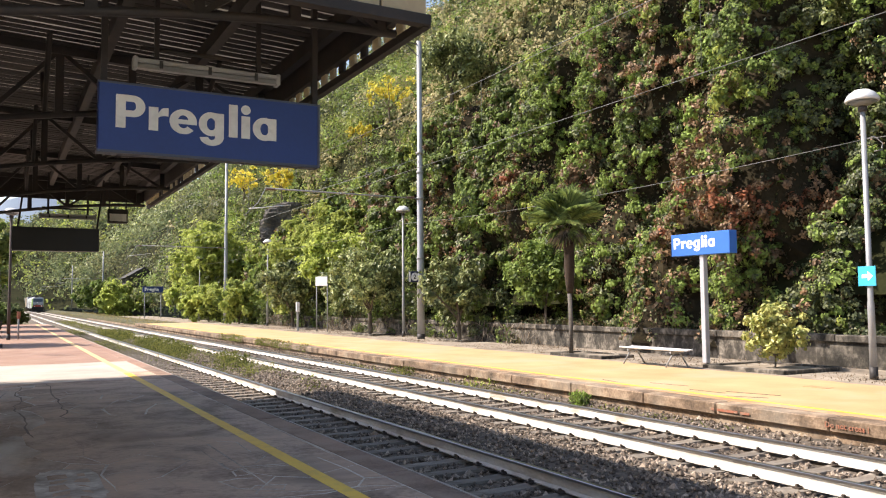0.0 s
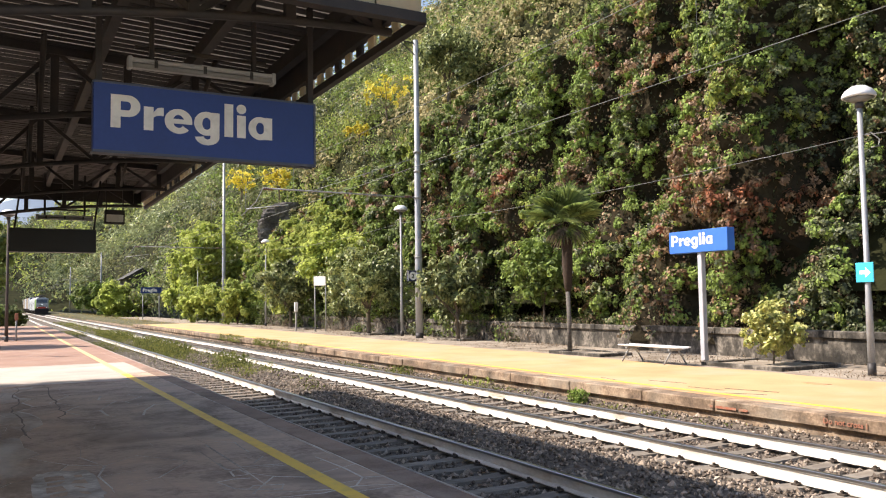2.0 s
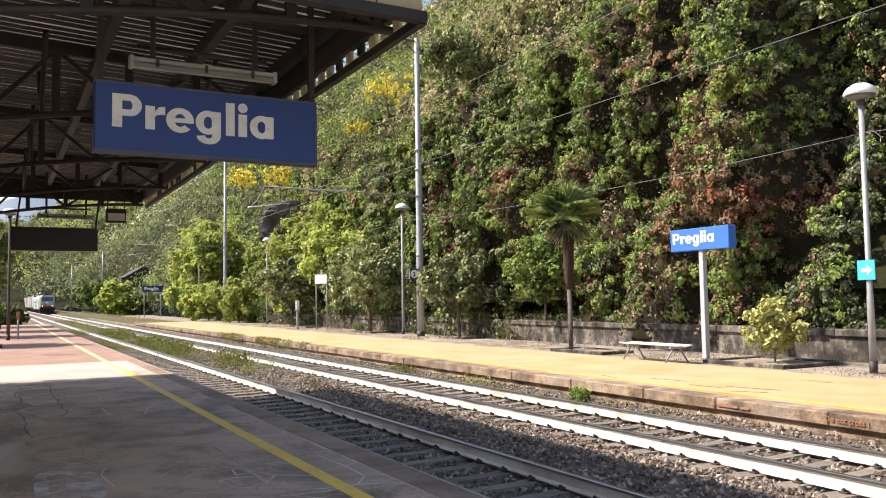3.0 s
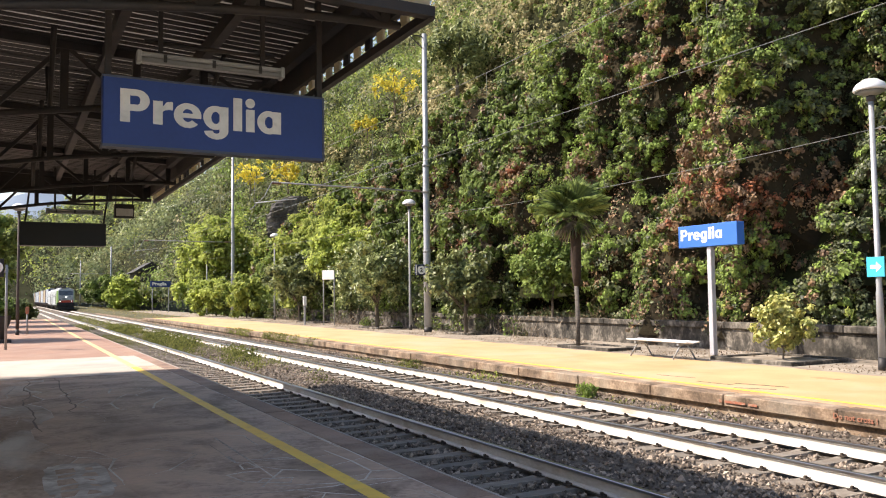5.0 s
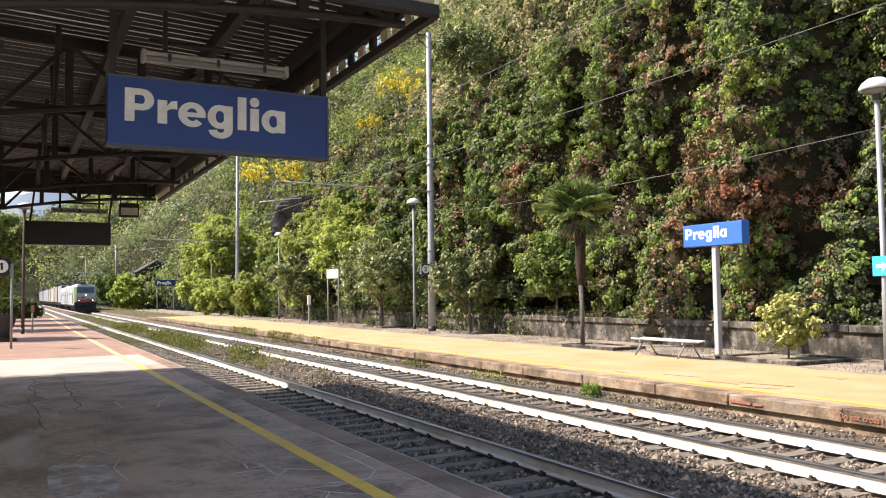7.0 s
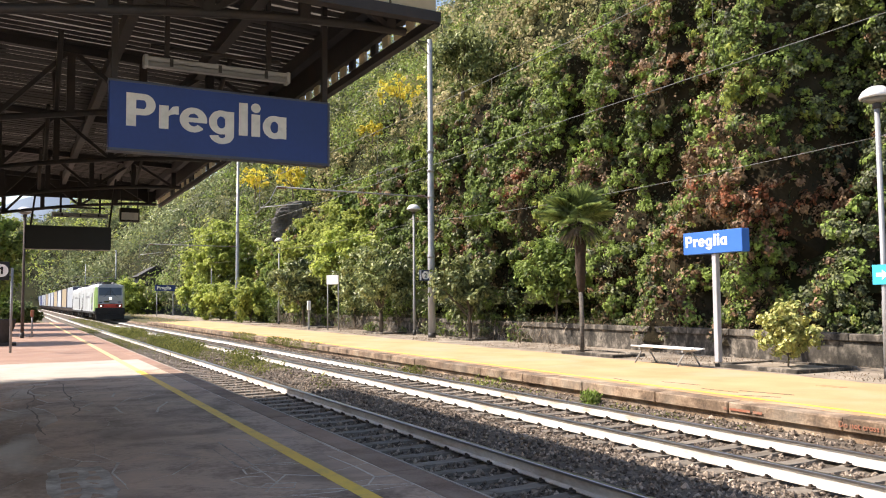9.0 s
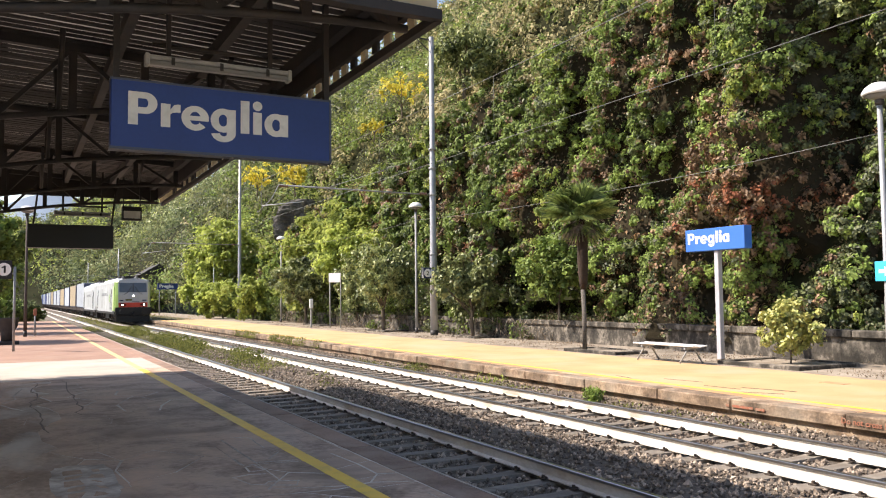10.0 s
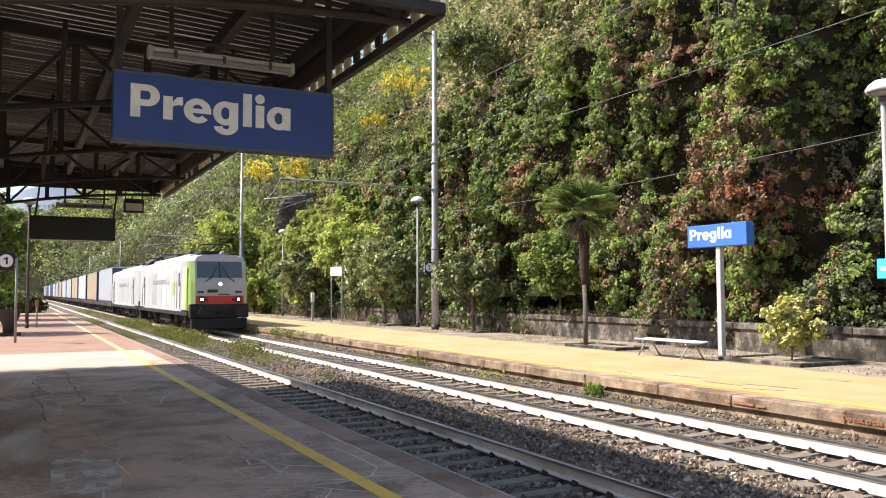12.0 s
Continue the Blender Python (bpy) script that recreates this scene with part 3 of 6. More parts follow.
def slab_piece(name, poly, z0, z1, gap, material, parent, tiltz=0.0):
    """One flat stone with a chamfered rim, set a little apart from its neighbours."""
    cx = sum(p[0] for p in poly) / len(poly)
    cy = sum(p[1] for p in poly) / len(poly)

    def inset(p, d):
        v = Vector((p[0] - cx, p[1] - cy))
        l = max(v.length, 0.01)
        return v * max(0.1, (l - d) / l)
    bm = bmesh.new()
    top = [bm.verts.new((*inset(p, gap + 0.005), z1)) for p in poly]
    mid = [bm.verts.new((*inset(p, gap), z1 - 0.003)) for p in poly]
    low = [bm.verts.new((*inset(p, gap), z0)) for p in poly]
    bm.faces.new(top)
    k = len(poly)
    for a, b in ((mid, top), (low, mid)):
        for i in range(k):
            bm.faces.new((a[i], a[(i + 1) % k], b[(i + 1) % k], b[i]))
    bmesh.ops.recalc_face_normals(bm, faces=bm.faces)
    return part(name, bm, material, parent, m=pose(cx, cy, 0, tiltz, 0, 0))


def build_platform_near():
    pl = thing("platform_near", "platform of worn porphyry flagstones with a yellow safety line", "platform", kind="structure")
    part("platform_base", boxes((-14, E1 - 0.32, -6, 18.4, -0.45, P1 - 0.001)), M["mortar"], pl)
    # lighter stone begins where the canopy's shade ends, to carry the sunlight
    part("pale_paving", boxes((-14, E1 - 0.32, 18.4, 24.2, -0.45, P1 - 0.004)), M["palestone"], pl, "worn paving coloured pale for the sun on it")
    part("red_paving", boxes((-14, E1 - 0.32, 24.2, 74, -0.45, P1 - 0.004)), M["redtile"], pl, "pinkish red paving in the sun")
    part("platform_wall", boxes((E1 - 0.32, E1 - 0.06, -6, 74, -0.45, P1 - 0.16)), M["coping"], pl)
    # edge stones
    y = -6.0
    g = random.Random(4)
    while y < 73:
        L = g.uniform(1.1, 1.5)
        part("edge_stone", boxes((E1 - 0.318, E1, y + 0.004, y + L - 0.004, P1 - 0.16, P1 + g.uniform(-0.003, 0.003)), bevel=0.012), M["coping"] if y < 21 else M["redtile"], pl)
        y += L
    part("worn_arris", boxes((E1 - 0.022, E1 + 0.003, -6, 74, P1 - 0.03, P1 + 0.0045)), M["edgewhite"], pl)
    # strip between the edge stones and the line
    part("yellow_line", boxes((2.54, 2.685, -6, 20.0, P1 - 0.02, P1 + 0.0055)), M["yellow"], pl, "worn yellow painted safety line")
    # paler paint past the canopy's shade stands in for sun on it
    part("yellow_line", boxes((2.54, 2.685, 20.001, 73, P1 - 0.02, P1 + 0.0055)), M["yellowsunlit"], pl, "yellow safety line painted paler where the sun falls")
    # flagstones
    pts = jitter_grid(-0.6, 2.62, 3.4, 18.4, 6, 27, 0.44, 11)
    for j in range(27):
        for i in range(6):
            poly = [pts[i, j], pts[i + 1, j], pts[i + 1, j + 1], pts[i, j + 1]]
            wide = smooth_noise(np.array([float(i)]), np.array([float(j)]), 0.9, 0.5, 88)[0] > 0.15
            slab_piece("flagstone", poly, P1 - 0.03, P1 + 0.002 + 0.0004 * g.randint(0, 3), g.uniform(0.014, 0.034) if wide else g.uniform(0.0, 0.005), M["flag" if i >= 2 else "flaggrey"], pl)
    for x, y0, y1, w in ((2.1, 5.0, 6.1, 0.006), (3.02, 4.6, 6.0, 0.004), (3.1, 8.1, 10.7, 0.004)):
        part("long_joint", boxes((x - w, x + w, y0, y1, P1 - 0.01, P1 + 0.0045)), M["mortar"] if x > 2 else M["coping"], pl)
    # dark wandering cracks with cross breaks
    for x, y0, y1 in ((0.3, 11.0, 18.3), (0.86, 12.5, 18.3)):
        pt = [(x + 0.16 * noise.noise(Vector((x * 9, y0 + 0.32 * q, 1.0))) + 0.07 * noise.noise(Vector((x * 9, (y0 + 0.32 * q) * 3, 6.0))), y0 + 0.32 * q) for q in range(int((y1 - y0) / 0.32) + 1)]
        runs_dark = list(zip(pt, pt[1:])) + [(p, (p[0] + (0.5 if x < 0.9 else 0.35), p[1] + 0.25)) for p in pt[10::6]]
        for (xa, ya), (xb, yb) in runs_dark:
            d, w = math.hypot(xb - xa, yb - ya), g.uniform(0.005, 0.014)
            part("crack", boxes((-w, w, -d / 2 - w, d / 2 + w, P1 - 0.01, P1 + 0.0044)), M["crackfill"], pl, "", pose((xa + xb) / 2, (ya + yb) / 2, 0, 0, 0, -math.degrees(math.atan2(xb - xa, yb - ya))))
    # pale mortar runs between the broken stones
    runs = (((2.76, 6.58), (2.94, 6.86), (3.12, 6.8), (3.12, 6.42), (2.76, 6.58)), ((1.43, 6.63), (1.87, 6.56), (2.43, 6.48), (2.76, 6.58)),
            ((1.76, 7.38), (1.83, 7.04), (1.96, 6.93), (2.17, 6.81), (2.24, 6.98), (2.0, 7.07), (1.94, 6.98)), ((1.76, 7.38), (1.91, 7.43), (2.05, 7.39)),
            ((2.1, 9.39), (2.11, 7.94), (2.1, 7.06)), ((2.11, 7.94), (2.5, 7.86)), ((1.97, 7.76), (2.07, 7.86), (2.09, 7.56), (1.95, 7.54), (1.97, 7.76)),
            ((2.24, 9.53), (2.42, 9.36), (2.4, 9.02), (2.4, 8.69)), ((2.28, 8.06), (2.46, 8.36)), ((2.91, 7.99), (2.95, 7.37), (2.94, 6.86)))
    # smeared mortar round a sunken group of stones
    bm = bmesh.new()
    rim = []
    for q in range(40):
        a = q * math.pi / 20
        rr = 1 + 0.22 * noise.noise(Vector((math.cos(a) * 2.2, math.sin(a) * 2.2, 4.0))) + 0.12 * noise.noise(Vector((math.cos(a) * 7, math.sin(a) * 7, 9.0)))
        rim.append((0.58 + 0.27 * rr * math.copysign(abs(math.cos(a)) ** 0.6, math.cos(a)), 7.9 + 0.8 * rr * math.copysign(abs(math.sin(a)) ** 0.6, math.sin(a))))
    up = [bm.verts.new((x, y, P1 + 0.0046)) for x, y in rim]
    dn = [bm.verts.new((x, y, P1 - 0.01)) for x, y in rim]
    bm.faces.new(up)
    for q in range(40):
        bm.faces.new((dn[q], dn[(q + 1) % 40], up[(q + 1) % 40], up[q]))
    bmesh.ops.recalc_face_normals(bm, faces=bm.faces)
    part("mortar_patch", bm, M["smear"], pl, "pale smeared mortar")
    pts = jitter_grid(0.38, 0.78, 7.2, 8.5, 2, 5, 0.3, 14)
    for j in range(5):
        for i in range(2):
            poly = [pts[i, j], pts[i + 1, j], pts[i + 1, j + 1], pts[i, j + 1]]
            slab_piece("flagstone", poly, P1 - 0.03, P1 + 0.006 + 0.0005 * ((i + j) % 3), g.uniform(0.05, 0.1), M["flaggrey"], pl)
    for run in runs:
        for (xa, ya), (xb, yb) in zip(run, run[1:]):
            d = math.hypot(xb - xa, yb - ya)
            w = g.uniform(0.005, 0.011) if xa > 1 else g.uniform(0.012, 0.022)
            part("mortar_joint", boxes((-w, w, -d / 2 - w, d / 2 + w, P1 - 0.01, P1 + 0.0046)), M["mortar"], pl, "", pose((xa + xb) / 2, (ya + yb) / 2, 0, 0, 0, -math.degrees(math.atan2(xb - xa, yb - ya))))
    pts = jitter_grid(2.66, E1 - 0.33, 3.4, 20.2, 1, 34, 0.3, 12)
    for j in range(34):
        poly = [pts[0, j], pts[1, j], pts[1, j + 1], pts[0, j + 1]]
        slab_piece("flagstone", poly, P1 - 0.03, P1 + 0.002, g.uniform(0.002, 0.014), M["flag"], pl)


def build_platform_far():
    pl = thing("platform_far", "ochre asphalt platform with a worn stone kerb", "platform", kind="structure")
    bm = bmesh.new()
    ys = [-12 + 0.4 * i for i in range(216)]
    a = [[bm.verts.new((x, y, z)) for x, z in ((E2 + 0.3, -0.45), (E2 + 0.3, P2 - 0.003), (15.1 + 0.28 * noise.noise(Vector((y * 0.35, 2, 0))) + 0.1 * noise.noise(Vector((y * 1.7, 5, 0))), P2 - 0.003), (15.2, -0.45))] for y in ys]
    for p, q in zip(a, a[1:]):
        for i in range(3):
            bm.faces.new((p[i], q[i], q[i + 1], p[i + 1]))
    bmesh.ops.recalc_face_normals(bm, faces=bm.faces)
    part("asphalt", bm, M["ochre"], pl, "sunlit ochre asphalt")
    part("worn_band", boxes((E2 + 0.42, 11.12, -12, 72, P2 - 0.02, P2 + 0.001)), M["ochrered"], pl, "reddish worn band along the kerb")
    for x, y, L, w, turn in ((12.0, 10.2, 1.0, 0.05, 15), (11.6, 10.9, 0.8, 0.03, 5), (11.5, 9.9, 0.7, 0.025, 30), (11.9, 12.2, 0.9, 0.02, 10), (11.4, 13.4, 0.6, 0.02, -10)):
        part("crack", boxes((-w / 2, w / 2, -L / 2, L / 2, P2 - 0.01, P2 + 0.002)), M["soil"], pl, "", pose(x, y, 0, 0, 0, turn))
    part("drain_cover", boxes((13.75, 14.0, 10.0, 10.5, P2 - 0.02, P2 + 0.004)), M["ochrered"], pl, "dark iron drain cover")
    part("gravel_strip", boxes((14.6, WALL_X + 0.2, -12, 120, -0.45, P2 - 0.012)), M["dust"], pl, "dusty gravel strip along the wall")
    part("yellow_line", boxes((11.13, 11.22, -12, 73, P2 - 0.02, P2 + 0.004)), M["yellowbright"], pl, "faded yellow painted safety line")
    part("platform_wall", boxes((E2 + 0.07, E2 + 0.3, -12, 120, -0.45, P2 - 0.2)), M["kerb"], pl)
    part("grass_verge", boxes((E2 + 0.3, 15.0, 74, 300, -0.45, P2 - 0.05)), M["grassland"], pl)
    g = random.Random(9)
    y = -10.0
    while y < 74:
        L = g.uniform(1.5, 2.3)
        bm = boxes((E2 + g.uniform(-0.015, 0.015), E2 + 0.42, y + 0.006, y + L - 0.006, P2 - 0.2, P2 + g.uniform(-0.002, 0.006)), bevel=0.018)
        part("kerb_stone", bm, M["kerb"], pl)
        y += L
    return pl


def build_back_wall():
    w = thing("wall_platform", "low weathered masonry wall with a coping along the platform", "wall", kind="structure")
    bm = bmesh.new()
    ys = [-12 + i * 0.5 for i in range(150)]
    prof = [(0, 0.2), (0, 0.5), (0.01, 0.9), (0.3, 0.9), (0.3, 0.2)]
    rows = [[bm.verts.new((WALL_X + x + 0.02 * noise.noise(Vector((y, z * 3, 0))), y, z)) for x, z in prof] for y in ys]
    for a, b in zip(rows, rows[1:]):
        for i in range(len(prof) - 1):
            bm.faces.new((a[i], b[i], b[i + 1], a[i + 1]))
    bmesh.ops.recalc_face_normals(bm, faces=bm.faces)
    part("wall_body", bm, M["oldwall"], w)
    g = random.Random(3)
    y = -12.0
    while y < 60:
        L = g.uniform(1.4, 2.1)
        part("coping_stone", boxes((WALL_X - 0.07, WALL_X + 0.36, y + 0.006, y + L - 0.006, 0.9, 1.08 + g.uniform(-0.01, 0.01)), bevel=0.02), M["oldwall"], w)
        y += L


# ---- station building side: an unseen plain wall, added to close the place ----
def build_unseen_wall():
    bm = boxes((-9.4, -9.0, -14, 23, -0.4, 7.5))
    tagged(new("wall_station", finish("wall_station", bm, M["fascia"])), "plain unseen wall added to close the station side", "wall", kind="structure")


# ---- canopy ----
CX0, CX1, CY0, CY1, CZ = -8.9, 3.2, 6.08, 21.2, 4.42


def canopy_z(x):
    """The roof rises away from the track side."""
    return CZ + 0.5 - 0.0 * x + (CX1 - x) * 0.045


def build_canopy():
    c = thing("platform_canopy", "dark iron canopy with trussed beams and boarded roof", "canopy")
    g = random.Random(5)
    # boards of the roof, with lighter translucent strips between them
    y = CY0
    n = 0
    while y < CY1 - 0.05:
        w = g.uniform(0.1, 0.13)
        bm = bmesh.new()
        x0, x1 = CX0, CX1 - 0.12
        vs = [(x0, y, canopy_z(x0)), (x1, y, canopy_z(x1)), (x1, y + w, canopy_z(x1)), (x0, y + w, canopy_z(x0))]
        low = [bm.verts.new(v) for v in vs]
        up = [bm.verts.new((v[0], v[1], v[2] + 0.01)) for v in vs]
        bm.faces.new(low[::-1])
        bm.faces.new(up)
        for i in range(4):
            bm.faces.new((low[i], low[(i + 1) % 4], up[(i + 1) % 4], up[i]))
        bmesh.ops.recalc_face_normals(bm, faces=bm.faces)
        part("roof_board", bm, M["board"], c)
        y += w + g.choice((0.02, 0.05, 0.06, 0.075))
        n += 1
    # added sheets that block light in some gaps, breaking up the bright strips
    for i in range(26):
        px, py = g.uniform(-6.5, 2.2), g.uniform(CY0 + 1.6, CY1 - 0.6)
        hx, hy = g.uniform(0.35, 1.2), g.uniform(0.12, 0.45)
        bm = bmesh.new()
        q = [(px - hx, py - hy), (px + hx, py - hy), (px + hx, py + hy), (px - hx, py + hy)]
        lo = [bm.verts.new((x, yy, canopy_z(x) + 0.0105)) for x, yy in q]
        hi = [bm.verts.new((x, yy, canopy_z(x) + 0.0125 + 0.0006 * (i % 4))) for x, yy in q]
        bm.faces.new(lo[::-1])
        bm.faces.new(hi)
        for e in range(4):
            bm.faces.new((lo[e], lo[(e + 1) % 4], hi[(e + 1) % 4], hi[e]))
        part("roof_patch", bm, M["board"], c)
    # the sheet lies over the boards
    bm = bmesh.new()
    a = [bm.verts.new((x, yy, canopy_z(x) + 0.016 + dz)) for x, yy, dz in ((CX0, CY0, 0), (CX1, CY0, 0), (CX1, CY1, 0), (CX0, CY1, 0), (CX0, CY0, 0.03), (CX1, CY0, 0.03), (CX1, CY1, 0.03), (CX0, CY1, 0.03))]
    for f in ((0, 1, 2, 3), (4, 5, 6, 7), (0, 1, 5, 4), (1, 2, 6, 5), (2, 3, 7, 6), (3, 0, 4, 7)):
        bm.faces.new([a[i] for i in f])
    bmesh.ops.recalc_face_normals(bm, faces=bm.faces)
    part("roof_sheet", bm, M["sheet"], c, "pale weathered roof sheet that lets light through")
    # cross trusses with an arched lower chord
    def arch(x):
        return CZ + 0.02 - 0.3 * (max(0.0, 3.0 - x) / 3.0) ** 1.7
    for y in (6.5, 10.3, 14.0, 17.7, 21.0):
        xs = [2.95 - i * 0.8 for i in range(12)]
        lower = part("truss", rods([(3.1 - i * 0.4, y, arch(3.1 - i * 0.4)) for i in range(24)], 0.04, 6), M["canopy_iron"], c, "riveted truss with an arched lower chord")
        bm = bmesh.new()
        bar(bm, (3.1, y, canopy_z(3.1) - 0.05), (-8.5, y, canopy_z(-8.5) - 0.05), 0.1, 0.1)
        part("upper_chord", bm, M["canopy_iron"], lower)
        for i, x in enumerate(xs):
            bm = bmesh.new()
            bar(bm, (x, y, arch(x)), (x, y, canopy_z(x) - 0.05), 0.09, 0.07)
            part("web_post", bm, M["canopy_iron"], lower)
            if i:
                bm = bmesh.new()
                a, b = (xs[i - 1], x) if i % 2 else (x, xs[i - 1])
                bar(bm, (a, y, arch(a)), (b, y, canopy_z(b) - 0.05), 0.06, 0.05)
                part("web_diagonal", bm, M["canopy_iron"], lower)
    # purlins along the track
    for x in (2.95, 2.0, 1.0, -0.4, -1.8, -3.4, -5.0):
        z = canopy_z(x) - 0.1
        part("purlin", boxes((x - 0.05, x + 0.05, CY0 + 0.05, CY1 - 0.05, z - 0.08, z + 0.08)), M["canopy_iron"], c)
    # lengthwise knee braces
    for y in (10.3, 14.0, 17.7):
        for s in (-1, 1):
            for x in (2.2, 0.4):
                part("knee_brace", rods([(x, y, arch(x) + 0.05), (x, y + s * 0.9, canopy_z(x) - 0.12)], 0.03, 6), M["canopy_iron"], c)
    # edge: bottom rail, top rail and pale upright slats
    part("edge_rail", boxes((CX1 - 0.03, CX1 + 0.04, CY0, CY1, CZ - 0.03, CZ + 0.05)), M["canopy_iron"], c)
    part("edge_rail", boxes((CX1 - 0.1, CX1 - 0.02, CY0, CY1, CZ + 0.15, CZ + 0.46)), M["canopy_iron"], c)
    y = CY0 + 0.1
    while y < CY1:
        part("edge_slat", boxes((CX1 - 0.05, CX1 - 0.02, y, y + 0.14, CZ + 0.05, CZ + 0.2)), M["fascia"] if g.random() < 0.75 else M["canopy_iron"], c)
        y += g.choice((0.27, 0.27, 0.3))
    # end panels
    part("end_beam", boxes((CX0, CX1 + 0.02, CY0 - 0.05, CY0 + 0.05, CZ - 0.02, CZ + 0.07)), M["canopy_iron"], c)
    for i in range(28):
        x = CX1 - 0.02 - 0.44 * i
        part("end_panel", boxes((x - 0.415, x, CY0 - 0.03, CY0 + 0.0, CZ + 0.07, CZ + 0.75)), M["fascia"], c, "cream translucent end panel" if i == 0 else "")
    part("end_beam", boxes((CX0, CX1 + 0.02, CY0 - 0.05, CY0 + 0.05, CZ + 0.75, CZ + 0.83)), M["canopy_iron"], c)
    part("end_board", boxes((CX0, CX1 - 0.1, CY1 - 0.06, CY1 - 0.02, CZ + 0.1, CZ + 0.62)), M["board"], c, "dark boarded far end")
    for x in (-4.0,):
        for y in (10.3, 14.0, 21.0):
            part("column", lathe([(0.16, 0), (0.16, 0.3), (0.1, 0.4), (0.085, CZ - P1 - 0.1)], 12), M["canopy_iron"], c, m=pose(x, y, P1))


build_ground()
build_ballast()
build_track(1, T1)
build_track(2, T2)
build_platform_near()
far_platform = build_platform_far()
build_back_wall()
build_unseen_wall()
build_canopy()


# ---- hillside and greenery ----
def cliff_x(y, z):
    """How far back the ivy-clad retaining slope stands at a height."""
    bulge = 0.9 * smooth_noise(y, z, 0.45, 0.36, 3) + 0.5 * smooth_noise(y, z, 1.5, 1.0, 5)
    bulge = bulge + 0.6 * np.cos(2.2 * y + 2.2 * smooth_noise(y, z, 0.35, 0.3, 13)) * np.clip((60 - y) / 25, 0, 1)
    bulge = bulge + 1.5 * np.exp(-((y - 17.0) / 1.0) ** 2 - ((z - 8.0) / 4.0) ** 4)
    recess = 1.4 / (1 + np.exp((y - 15.4) / 0.5)) * np.exp(-((z - 7.6) / 3.9) ** 4)
    bend = 0.02 * np.maximum(20 - y, 0) ** 2 + 0.04 * np.maximum(y - 22, 0)
    hollow = 1.7 * np.exp(-((z - 1.0) / 1.7) ** 2) * np.clip((y - 23) / 4, 0, 1)
    return 19.0 + bend + hollow + recess + 0.2 * z + 0.012 * np.maximum(z - 6, 0) ** 2 - bulge


def cliff_top(y):
    return np.interp(y, [-5, 12, 18, 22, 27, 31.5, 40, 50, 62, 75], [17, 17, 15.6, 13.6, 13.1, 12.9, 12.2, 10.5, 8.5, 6.5]) + 0.8 * smooth_noise(y, y * 0, 0.5, 1, 9)


